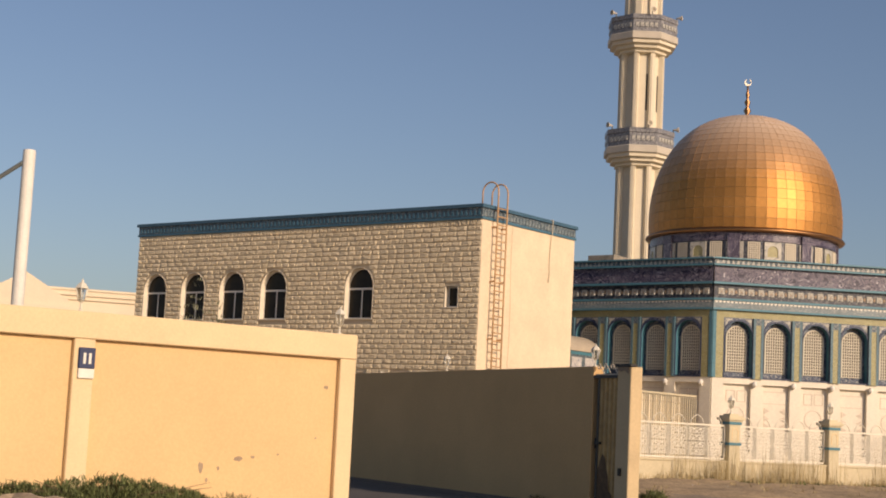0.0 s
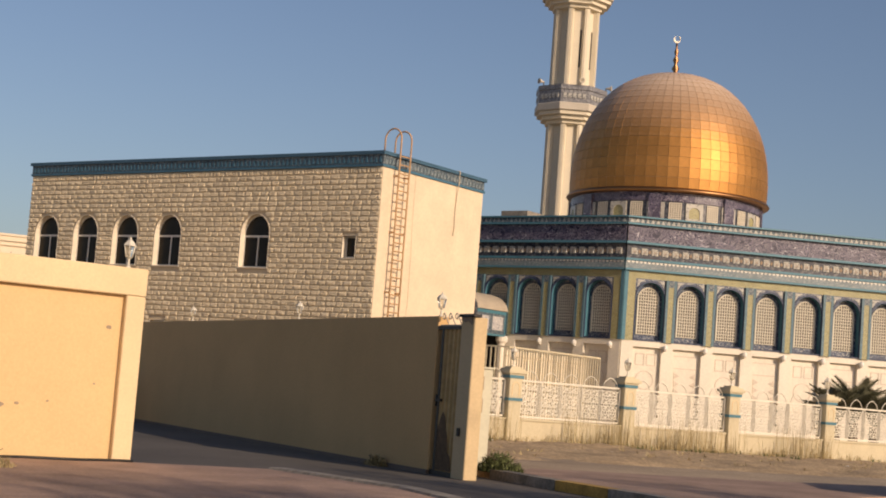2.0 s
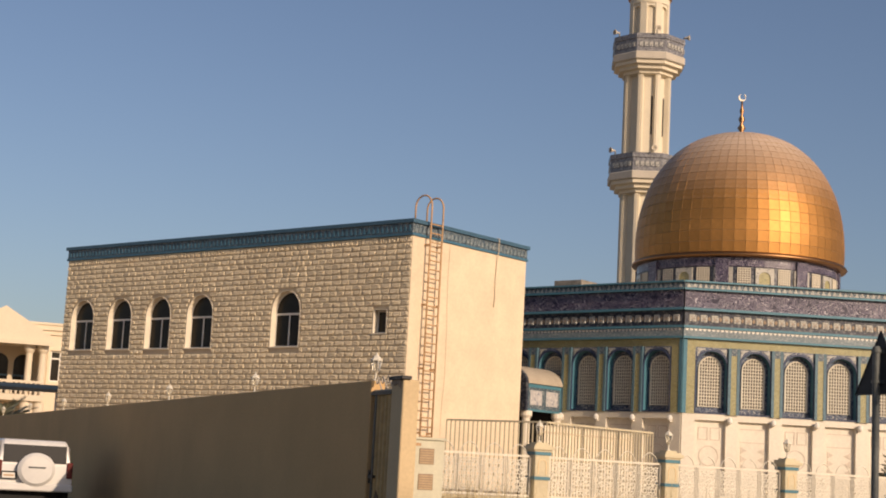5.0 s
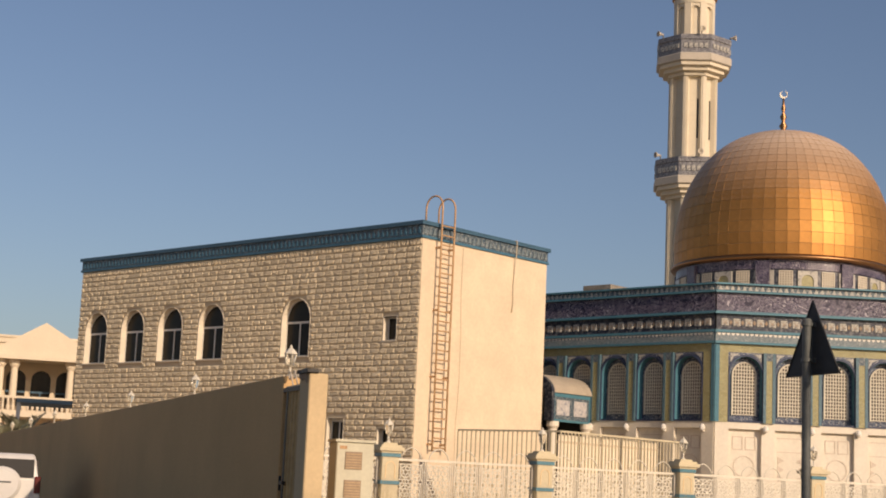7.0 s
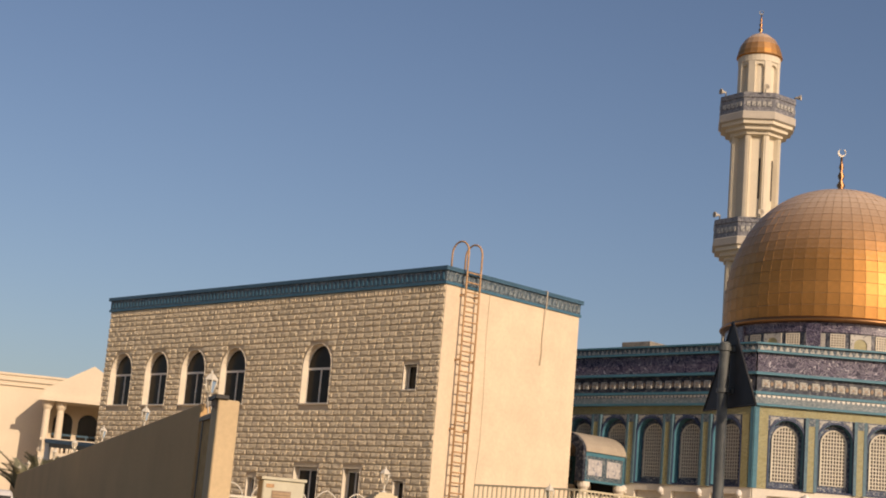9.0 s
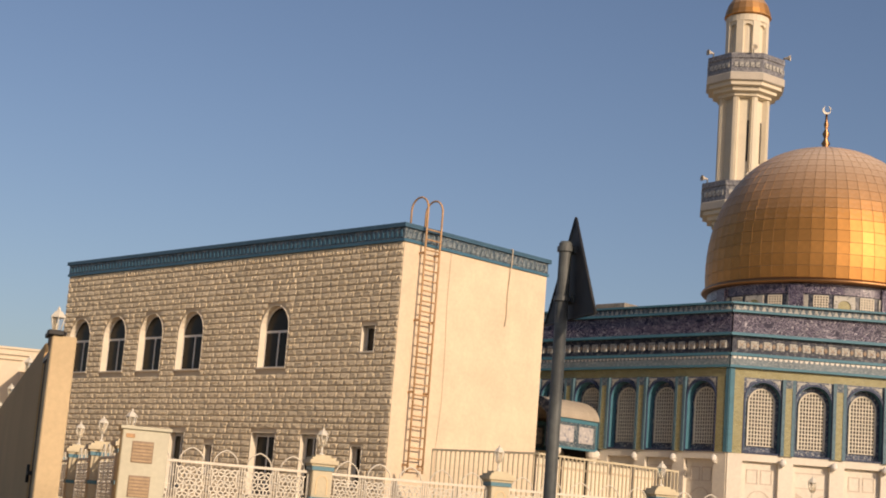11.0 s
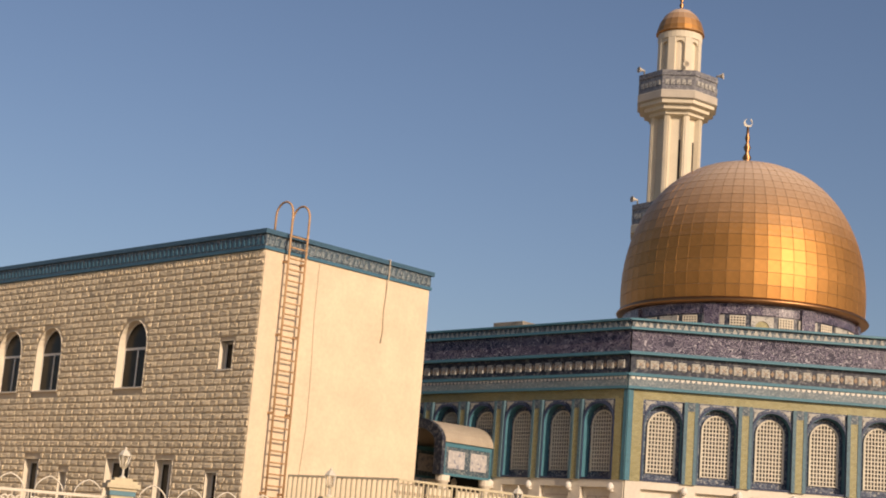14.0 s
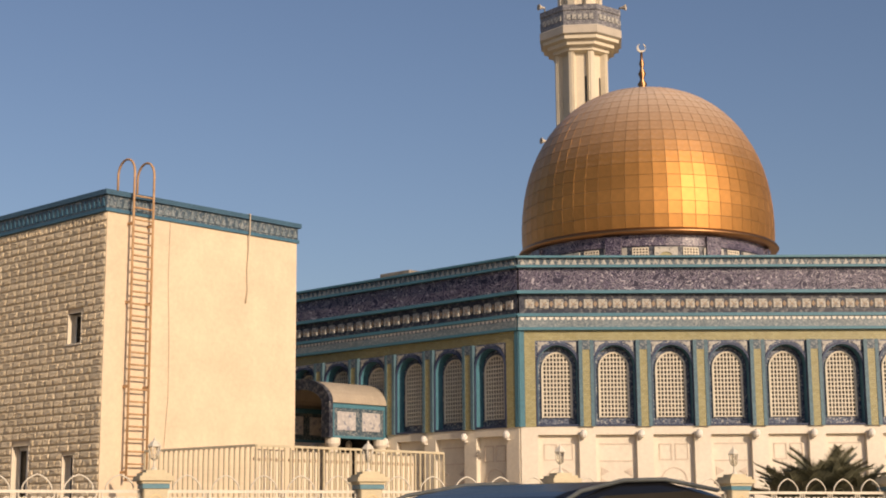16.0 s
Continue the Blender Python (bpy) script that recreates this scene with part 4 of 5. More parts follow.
for x, z, w, h in ((-0.62, 1.78, 0.06, 0.04), (-1.98, 0.72, 0.1, 0.05), (-1.75, 0.75, 0.05, 0.03), (-2.55, 0.6, 0.06, 0.12), (-2.28, 0.58, 0.03, 0.04), (-2.45, 0.42, 0.03, 0.05), (-1.35, 0.8, 0.03, 0.02), (-0.75, 1.05, 0.03, 0.02), (-6.2, 1.1, 0.03, 0.03)):
    scuff(fw, x + 0.18, z + 0.04, w, h, 0.089)
plate = thing("number_plate", FW @ pose(-4.17, -0.035, 1.93), "dark blue number plate with white bars on the pier", "sign")
bm = B()
bx(bm, -0.115, 0.115, 0.0, 0.034, -0.07, 0.2)
part("plate", bm, M["sign_blue"], plate, "dark blue enamel", bevel=0.01)
bm = B()
bx(bm, -0.11, 0.11, -0.003, 0.033, -0.2, -0.073)
part("lower_plate", bm, M["white"], plate, "white lower field", bevel=0.008)
bm = B()
bx(bm, -0.055, -0.02, -0.008, 0.002, -0.01, 0.13)
bx(bm, 0.02, 0.055, -0.008, 0.002, -0.01, 0.13)
part("bars", bm, M["white"], plate, "two white bars")
lamp(FW @ pose(-0.2, 0.2, 2.6), 0.58)
lamp(FW @ pose(-4.2, 0.25, 2.6), 0.62)
lamp(FW @ pose(-8.6, 0.25, 2.6), 0.56)

pipe = thing("pipe", FW @ pose(0, -0.06, 0.15), "thin black pipe lying along the foot of the wall", "pipe")
bm = B()
tube(bm, [(-2.9 + 0.24 * i, -0.05 + 0.05 * math.sin(i * 1.3), 0.0) for i in range(13)], 0.018, 6)
part("pipe", bm, M["black"], pipe)

# white shade-sail pole behind the wall
pole = thing("shade_pole", pose(-29.57, -13.81, 0), "thick white painted steel pole with a stay cable", "pole")
bm = B()
lathe(bm, [(0.085, 0), (0.085, 4.66), (0.08, 4.7)], 20, smooth=False)
part("post", bm, M["white"], pole)
bm = B()
tube(bm, [(0, 0, 4.58), (-1.6, 1.2, 3.0)], 0.03, 8)
part("stay", bm, M["steel"], pole, "dark stay cable")

GWM = pose(-20.63, -17.37, 0, 0, 0, 62.9)
GZ = 2.38
gw = thing("side_wall", GWM, "long plain side-street wall, cream render browned for its shade", "wall")
bm = B()
bx(bm, 0.0, 47, -0.2, 0.0, 0, GZ)
part("panel", bm, M["shade_brown_wall"], gw, bevel=0.01)
bm = B()
bx(bm, 0.0, 47, -0.03, 0.025, 0.0, 0.07)
part("foot", bm, M["joint"], gw, "thin dark strip along the wall's foot")
for x, s in ((0.12, 0.54), (5.78, 0.48), (11.9, 0.48), (18.2, 0.5), (24.4, 0.5), (30.6, 0.5), (36.8, 0.5), (43.0, 0.5)):
    lamp(GWM @ pose(x, -0.1, GZ), s)
# wrought-iron scrolls over the gate
sc = thing("iron_scroll", GWM @ pose(-0.04, -0.05, GZ - 0.14), "white wrought-iron scrolls above the gate", "ironwork")
for k in range(3):
    c = -0.14 - 0.2 * k
    bm = B()
    tube(bm, [(c + 0.08 - 0.16 * i / 14, 0, 0.015 + 0.17 * (1 - i / 14)) for i in range(15)][::-1] + [(c + 0.08 + (0.06 - 0.036 * i / 14) * math.sin(i * 0.36), 0, 0.185 - 0.052 + (0.052 - 0.024 * i / 14) * math.cos(i * 0.36)) for i in range(1, 15)], 0.009, 6)
    part("scroll", bm, M["band"], sc)
bm = B()
bx(bm, -0.7, 0.03, -0.01, 0.01, -0.008, 0.012)
part("scroll_bar", bm, M["band"], sc)

gate = thing("metal_gate", GWM @ pose(0, 0, 0), "tall ribbed tan metal gate, closed, with rust stains", "gate")
bm = B()
x = -0.2
seen = []
while x > -0.66:
    seen += [(x, -0.02), (x - 0.05, -0.02), (x - 0.07, -0.055), (x - 0.115, -0.055)]
    x -= 0.135
flat(bm, seen + [(a, b - 0.012) for a, b in seen[::-1]], 0.08, GZ - 0.2)
part("leaf", bm, M["gate"], gate, "ribbed tan sheet")
bm = B()
bx(bm, -0.74, -0.004, -0.09, 0.0, GZ - 0.2, GZ - 0.15)
part("top_rail", bm, M["black"], gate, "black steel top rail")
bm = B()
bx(bm, -0.74, -0.004, -0.09, -0.03, 0.0, 0.079)
part("bottom_rail", bm, M["black"], gate, "black steel bottom rail")
bm = B()
bx(bm, -0.2, -0.13, -0.1, -0.012, 0.08, GZ - 0.201)
part("stile", bm, M["black"], gate, "black steel stile")
# black strip set back in the gap, standing in for its shade
bm = B()
bx(bm, -0.13, -0.004, -0.12, -0.09, 0.08, GZ - 0.201)
part("post", bm, M["black"], gate, "black strip painting the shaded gap beside the gate")
bm = B()
bx(bm, -0.3, -0.14, -0.012, 0.03, 1.1, 1.14)
tube(bm, [(-0.17, 0.02, 1.03), (-0.17, 0.02, 1.2)], 0.016, 6)
part("latch", bm, M["black"], gate, "black latch")
bm = B()
prism(bm, [(-0.21, 0.09), (-0.21, 0.7), (-0.27, 0.85), (-0.34, 0.95), (-0.42, 0.88), (-0.46, 0.7), (-0.52, 0.6), (-0.55, 0.36), (-0.65, 0.3), (-0.7, 0.09)], -0.0195, -0.016)
part("patch", bm, M["rust_dark"], gate, "dark rusty lower patch")
gp = thing("gate_pier", GWM @ pose(-0.74, 0, 0), "rendered gate pier with a dark cap", "pier")
bm = B()
bx(bm, -0.4, 0.0, -0.22, 0.0, 0, GZ - 0.025)
part("shaft", bm, M["pier_half_shade"], gp, bevel=0.012)
bm = B()
rc = random.Random(5)
cap = [(-0.43 + 0.055 * i, 0.035 + rc.uniform(-0.012, 0.012)) for i in range(9)]
flat(bm, cap + [(x_, -0.09 - rc.uniform(0.0, 0.06)) for x_, _ in cap[::-1]], GZ - 0.024, GZ + 0.02)
part("cap", bm, M["black"], gp, "dark weathered cap", bevel=0.006)
bm = B()
prism(bm, [(-0.34, GZ - 0.026), (-0.02, GZ - 0.026), (-0.02, GZ - 0.07), (-0.12, GZ - 0.1), (-0.22, GZ - 0.08), (-0.34, GZ - 0.14)], 0.001, 0.014)
part("chip", bm, M["scuff"], gp, "broken render under the cap")
bm = B()
bx(bm, -0.2, -0.14, 0.0, 0.03, 0.62, 0.74)
part("bell_box", bm, M["black"], gp, "small black box")

# grey-white utility cabinet
ST = -24.46
cab = thing("utility_cabinet", pose(-19.47, -17.22, 0, 0, 0, -30), "pale utility cabinet with two brown square vents", "cabinet")
bm = B()
bx(bm, -0.06, 0.42, 0.0, 0.4, 0.0, 1.655)
part("body", bm, M["cabinet"], cab, bevel=0.012)
bm = B()
bx(bm, -0.08, 0.44, -0.02, 0.42, 1.658, 1.69)
part("lid", bm, M["cabinet"], cab)
for z in (0.98, 1.33):
    bm = B()
    bx(bm, 0.05, 0.27, -0.006, 0.0, z - 0.01, z + 0.21)
    vent = part("vent", bm, M["scuff"], cab, "brown square vent")
    for i in range(6):
        bm = B()
        bx(bm, 0.06, 0.26, -0.014, -0.004, z + 0.034 * i, z + 0.034 * i + 0.02)
        part("slat", bm, M["vent"], vent)
bm = B()
bx(bm, -0.02, 0.07, -0.008, 0.0, 1.57, 1.61)
part("badge", bm, M["rust"], cab)

# ---- fence of the mosque ----
FD = Vector((math.cos(radians(ST)), math.sin(radians(ST)), 0))
FV = Vector((-FD.y, FD.x, 0))
F0 = Vector((-3.15, -9.55, 0))
GAP = 3.82


def fence_post(m):
    t = thing("pier", m, "cream fence pier with turquoise bands and stepped cap", "pier", "fence piers")
    bm = B()
    bx(bm, -0.2, 0.2, -0.2, 0.2, 0.0, 1.85)
    part("shaft", bm, M["post"], t, bevel=0.012)
    for z in (1.17, 1.77):
        bm = B()
        bx(bm, -0.225, 0.225, -0.225, 0.225, z, z + 0.08)
        part("stripe", bm, M["turquoise"], t, "turquoise painted band")
    bm = B()
    for h, a, b in ((0.24, 1.853, 1.9), (0.29, 1.9, 1.98), (0.24, 1.98, 2.03), (0.16, 2.03, 2.08)):
        bx(bm, -h, h, -h, h, a, b)
    part("cap", bm, M["post"], t, "stepped cap")
    bm = B()
    o, i_ = arch_pts(0, 0.24, 1.55, 0.13, 8), arch_pts(0, 0.2, 1.55, 0.11, 8)
    prism(bm, [(-0.12, 1.3)] + o + [(0.12, 1.3), (0.1, 1.3)] + i_[::-1] + [(-0.1, 1.3)], -0.212, -0.19)
    part("niche", bm, M["wall_trim"], t)
    return t


def hex_lattice(w, h, c, bar, dep):
    """Pierced panel: a honeycomb of bars with a six-armed star in every cell of a coarser net."""
    bm = B()
    done = set()
    dx, dz = c * math.sqrt(3), c * 1.5

    def seg(a, b):
        (x0, z0), (x1, z1) = a, b
        if not (-w / 2 <= (x0 + x1) / 2 <= w / 2 and 0 <= (z0 + z1) / 2 <= h):
            return
        x0, x1 = max(-w / 2, min(w / 2, x0)), max(-w / 2, min(w / 2, x1))
        z0, z1 = max(0, min(h, z0)), max(0, min(h, z1))
        l = math.hypot(x1 - x0, z1 - z0)
        if l < 0.01:
            return
        nx_, nz_ = -(z1 - z0) / l * bar, (x1 - x0) / l * bar
        prism(bm, [(x0 + nx_, z0 + nz_), (x0 - nx_, z0 - nz_), (x1 - nx_, z1 - nz_), (x1 + nx_, z1 + nz_)], -dep, dep)

    for r in range(-1, int(h / dz) + 2):
        for q in range(-int(w / dx / 2) - 2, int(w / dx / 2) + 3):
            cx, cz = q * dx + (dx / 2 if r % 2 else 0), r * dz
            v = [(cx + c * math.sin(math.pi / 3 * k), cz + c * math.cos(math.pi / 3 * k)) for k in range(7)]
            for a, b in zip(v, v[1:]):
                key = (round((a[0] + b[0]) * 500), round((a[1] + b[1]) * 500))
                if key not in done:
                    done.add(key)
                    seg(a, b)
            inner = [(cx + 0.42 * (p[0] - cx), cz + 0.42 * (p[1] - cz)) for p in v]
            for a, b, o in zip(inner, inner[1:], v):
                seg(a, b)
                seg(a, o)
    return bm


PL = GAP - 0.46
lat_me = mesh_of("lattice", hex_lattice(PL / 5 - 0.12, 0.84, 0.14, 0.0125, 0.008), M["fence_paint"])
bm = B()
tube(bm, [(0.235 * math.cos(math.pi * i / 14), 0, 0.2 * math.sin(math.pi * i / 14) ** 0.85 + 0.05 * max(0.0, 1 - abs(i - 7) / 4)) for i in range(15)], 0.014, 6)
hoop_me = mesh_of("hoop", bm, M["fence_paint"])


def fence_panel(m):
    t = thing("fence", m, "white pierced metal fence with hooped top on a cream plinth", "fence", "pierced fence bays")
    bm = B()
    bx(bm, -GAP / 2 + 0.2, GAP / 2 - 0.2, -0.1, 0.1, 0, 0.66)
    part("plinth", bm, M["post"], t, "low stained cream plinth")
    bm = B()
    bx(bm, -GAP / 2 + 0.2, GAP / 2 - 0.2, -0.14, 0.14, 0.663, 0.72)
    part("coping", bm, M["post"], t)
    bm = B()
    for z in (0.74, 1.7):
        bx(bm, -PL / 2, PL / 2, -0.025, 0.025, z, z + 0.05)
    for s in (-1, 1):
        bx(bm, s * PL / 2 - 0.025, s * PL / 2 + 0.025, -0.025, 0.025, 0.79, 1.7)
    part("frame", bm, M["fence_paint"], t)
    for k in range(5):
        c = (k - 2) * PL / 5
        part("lattice", lat_me, None, t, "", pose(c, 0, 0.825))
        part("hoop", hoop_me, None, t, "", pose(c, 0, 1.75))
        if k < 4:
            bm = B()
            for d in (-0.05, 0.0, 0.05):
                bx(bm, c + PL / 10 + d - 0.009, c + PL / 10 + d + 0.009, -0.014, 0.014, 0.79, 1.7)
            for z in (1.0, 1.45):
                lathe(bm, [(0.0, z - 0.03), (0.028, z - 0.012), (0.028, z + 0.012), (0.0, z + 0.03)], 8, cx=c + PL / 10)
            part("mullion", bm, M["fence_paint"], t)
    return t


def at_fence(k, side=0):
    if side:
        p = F0 + FD * (GAP * -2.5) + FV * (GAP * k)
        return pose(p.x, p.y, 0, 0, 0, ST - 90)
    p = F0 + FD * (GAP * k)
    return pose(p.x, p.y, 0, 0, 0, ST)


fpost, fpan, fl = None, None, None
for side, ks in ((0, range(-2, 11)), (1, range(1, 7))):
    for i in ks:
        k = i if side else i - 0.5
        m = at_fence(k if side else k, side)
        if fpost is None:
            fpost = fence_post(m)
            fl = lamp(m @ pose(0, 0, 2.08), 0.78, "white lantern on a fence pier", "fence lanterns")
        else:
            copy_thing(fpost, m)
            copy_thing(fl, m @ pose(0, 0, 2.08))
        km = k - 0.5 if side else k + 0.5
        m = at_fence(km, side)
        if fpan is None:
            fpan = fence_panel(m)
        elif side or i < 10:
            copy_thing(fpan, m)

# ---- railing yard by the annex ----
bar = B()
bx(bar, -0.016, 0.016, -0.016, 0.016, 0.1, 2.8)
bar_me = mesh_of("bar", bar, M["post"])


def railing(m, length, label):
    t = thing("railing", m, label, "railing", "yard railings")
    for z in (0.12, 2.78):
        bm = B()
        bx(bm, 0, length, -0.025, 0.025, z, z + 0.05)
        part("rail", bm, M["post"], t)
    n = int(length / 0.155)
    for i in range(n + 1):
        part("bar", bar_me, None, t, "", pose(length * i / n, 0, 0))
    return t


railing(pose(0.0, -1.78, 0, 0, 0, -86), 3.53, "cream vertical-bar yard railing")
railing(pose(0.25, -5.3, 0), 5.72, "cream vertical-bar yard railing")
for i in range(5):
    sc_ = thing("screen_board", pose(0.75 + 0.98 * i, -5.15, 0, 0, 0, 0), "pale corrugated screen board behind the railing", "screen", "screen boards")
    bm = B()
    wave = [(-0.43 + 0.86 * q / 36, (-0.014, 0.0, 0.014, 0.0)[q % 4]) for q in range(37)]
    flat(bm, wave + [(x_, y_ + 0.012) for x_, y_ in wave[::-1]], 0.1, 2.74)
    part("board", bm, M["reveal"], sc_)
    bm = B()
    bx(bm, -0.44, 0.44, -0.02, 0.035, 2.5, 2.56)
    part("batten", bm, M["hose"], sc_)

# ---- road sign seen from behind ----
sg = thing("road_sign", pose(-21.565, -24.808, 0) @ Matrix.Diagonal((0.97, 0.97, 0.955, 1)), "triangular road sign with dark back on a grey pole", "road sign")
bm = B()
lathe(bm, [(0.038, 0), (0.038, 2.74)], 20)
part("pole", bm, M["steel"], sg, "grey galvanised pole")
bm = B()
lathe(bm, [(0.041, 2.72), (0.041, 2.765), (0.03, 2.78)], 20)
part("pole_cap", bm, M["steel"], sg)
sm = pose(0, 0, 0, 0, 0, 64.5) @ pose(0, -0.062, 0)
bm = B()
tri = [(-0.37, 2.3), (0.37, 2.3), (0.0, 2.94)]
prism(bm, tri, -0.006, 0.006)
part("plate", bm, M["sign_back"], sg, "dark triangular plate", sm)
bm = B()
for (x0, z0), (x1, z1) in zip(tri, tri[1:] + tri[:1]):
    tube(bm, [(x0, 0.006, z0), (x1, 0.006, z1)], 0.008, 6)
part("plate_rim", bm, M["sign_back"], sg, "", sm)
for z in (2.42, 2.73):
    bm = B()
    bx(bm, -0.055, 0.055, 0.0, 0.02, z - 0.02, z + 0.02)
    lathe(bm, [(0.05, z - 0.015), (0.05, z + 0.015)], 16, cy=0.062)
    part("clamp", bm, M["steel"], sg, "steel clamp", sm)


# ---- vehicles ----
def wheel(parent, m, r=0.36):
    bm = B()
    lathe(bm, [(r * 0.6, -0.12), (r * 0.93, -0.12), (r, -0.07), (r, 0.07), (r * 0.93, 0.12), (r * 0.6, 0.12)], 24, smooth=False)
    w = part("wheel", bm, M["rubber"], parent, "black tyre", m @ pose(0, 0, 0, 90, 0, 0))
    bm = B()
    lathe(bm, [(0.0, -0.1), (r * 0.6, -0.11), (r * 0.62, 0.11), (0.0, 0.1)], 16)
    part("rim", bm, M["steel"], w)
    return w


def body_from(bm, prof, half, roof_half, z_belt):
    """Side profile (x along the car, z) drawn across, leaning in above the belt line."""
    def hw(z):
        return half if z <= z_belt else half + (roof_half - half) * min(1.0, (z - z_belt) / 0.55)
    a = [bm.verts.new((x, -hw(z), z)) for x, z in prof]
    b = [bm.verts.new((x, hw(z), z)) for x, z in prof]
    bm.faces.new(a)
    bm.faces.new(b[::-1])
    n = len(prof)
    for i in range(n):
        bm.faces.new((a[i], b[i], b[(i + 1) % n], a[(i + 1) % n]))


suv = thing("suv", pose(-14.3, -0.87, 0, 0, 0, 62.9) @ Matrix.Diagonal((0.88, 0.92, 0.83, 1)), "white off-road car with a spare wheel on its tailgate, parked", "car")
bm = B()
body_from(bm, [(-2.2, 0.45), (-2.22, 0.7), (-2.2, 1.15), (-2.1, 1.62), (-1.95, 1.76), (0.6, 1.76), (1.2, 1.2), (2.2, 1.05), (2.3, 0.7), (2.25, 0.42)], 0.9, 0.76, 1.1)
part("body", bm, M["car_white"], suv, bevel=0.05)
bm = B()
prism(bm, [(-2.225, 1.16), (-2.12, 1.62), (-2.08, 1.62), (-2.185, 1.16)], -0.74, 0.74)
part("rear_window", bm, M["dark"], suv, "dark rear window")
for sy in (-1, 1):
    bm = B()
    prism(bm, [(-1.9, 1.14), (-1.8, 1.6), (0.45, 1.6), (0.9, 1.14)], -0.01, 0.01)
    part("side_window", bm, M["glass"], suv, "dark side glass", pose(0, sy * 0.86, 0))
bm = B()
lathe(bm, [(0.0, -0.14), (0.36, -0.13), (0.44, -0.06), (0.44, 0.1), (0.0, 0.1)], 28)
sp = part("spare_wheel", bm, M["car_white"], suv, "white spare wheel cover", pose(-2.36, -0.02, 0.98, 0, 90, 0))
bm = B()
bx(bm, -0.02, 0.02, -0.2, 0.2, -0.01, 0.01)
part("cover_bar", bm, M["steel"], sp, "grey bar", pose(-0.06, 0, -0.142))
bm = B()
bx(bm, -2.1, 2.1, -0.8, 0.8, 0.16, 0.47)
part("underbody", bm, M["rubber"], suv, "dark underbody", bevel=0.03)
bm = B()
bx(bm, -2.42, -2.15, -0.9, 0.9, 0.42, 0.62)
part("bumper", bm, M["car_white"], suv, bevel=0.03)
for s in (-1, 1):
    bm = B()
    bx(bm, -2.26, -2.12, s * 0.83 - 0.07, s * 0.83 + 0.07, 0.78, 1.2)
    part("tail_lamp", bm, M["red"], suv, "dark red tail lamp", bevel=0.02)
bm = B()
bx(bm, -2.26, -2.18, 0.4, 0.78, 0.7, 0.92)
npl = part("plate_recess", bm, M["black"], suv)
bm = B()
bx(bm, -2.27, -2.255, 0.44, 0.74, 0.74, 0.88)
part("number_plate", bm, M["white"], npl, "pale plate with bars")
bm = B()
bx(bm, -2.275, -2.265, 0.47, 0.71, 0.79, 0.83)
part("plate_bar", bm, M["rust"], npl)
for x in (-1.4, 1.45):
    for y in (-0.8, 0.8):
        wheel(suv, pose(x, y, 0.37))

car = thing("car", pose(-13.05, -24.0, 0, 0, 0, 0) @ Matrix.Diagonal((0.96, 0.96, 0.905, 1)), "black car parked at the kerb, its roof gleaming", "car")
bm = B()
body_from(bm, [(-2.3, 0.4), (-2.35, 0.7), (-2.25, 0.98), (-1.7, 1.06), (-1.1, 1.32), (-0.75, 1.44), (-0.25, 1.52), (0.25, 1.535), (0.8, 1.47), (1.6, 1.2), (2.2, 1.0), (2.3, 0.7), (2.25, 0.4)], 0.9, 0.6, 1.0)
part("body", bm, M["car_black"], car, bevel=0.06)
for s in (-1, 1):
    bm = B()
    prism(bm, [(-1.45, 1.06), (-1.0, 1.3), (-0.6, 1.42), (0.25, 1.46), (0.8, 1.4), (1.45, 1.18), (1.5, 1.06)], -0.012, 0.012)
    part("side_window", bm, M["glass"], car, "dark side glass", pose(0, s * 0.79, 0))
    bm = B()
    tube(bm, [(-1.1, s * 0.76, 1.31), (-0.7, s * 0.7, 1.45), (-0.2, s * 0.64, 1.525), (0.25, s * 0.63, 1.54), (0.8, s * 0.66, 1.475)], 0.015, 6)
    part("roof_rail", bm, M["steel"], car, "bright roof rail")
for x in (-1.4, 1.45):
    for y in (-0.8, 0.8):
        wheel(car, pose(x, y, 0.34), 0.34)


# ---- uneven soil before the fence ----
bm = B()
NU, NV = 120, 30
grid = []
for j in range(NV + 1):
    row = []
    for i in range(NU + 1):
        p = F0 + FD * GAP * (-2.55 + 8.5 * i / NU) - FV * (0.12 + 10.6 * j / NV)
        e = min(1.0, j / 3, (NV - j) / 3, i / 4, (NU - i) / 4)
        h = 0.07 + 0.09 * noise.noise(Vector((p.x * 0.7, p.y * 0.7, 1))) + 0.07 * noise.noise(Vector((p.x * 2.3, p.y * 2.3, 5)))
        row.append(bm.verts.new((p.x, p.y, 0.07 + 0.04 * (j < 2) + max(0.0, h) * max(e, 0.25 if j < 3 else 0.0))))
    grid.append(row)
for j in range(NV):
    for i in range(NU):
        bm.faces.new((grid[j + 1][i], grid[j + 1][i + 1], grid[j][i + 1], grid[j][i]))
for fc in bm.faces:
    fc.smooth = True
tagged(part("soil", bm, M["soil"]), "uneven dry sandy soil before the fence", "soil", kind="stuff")

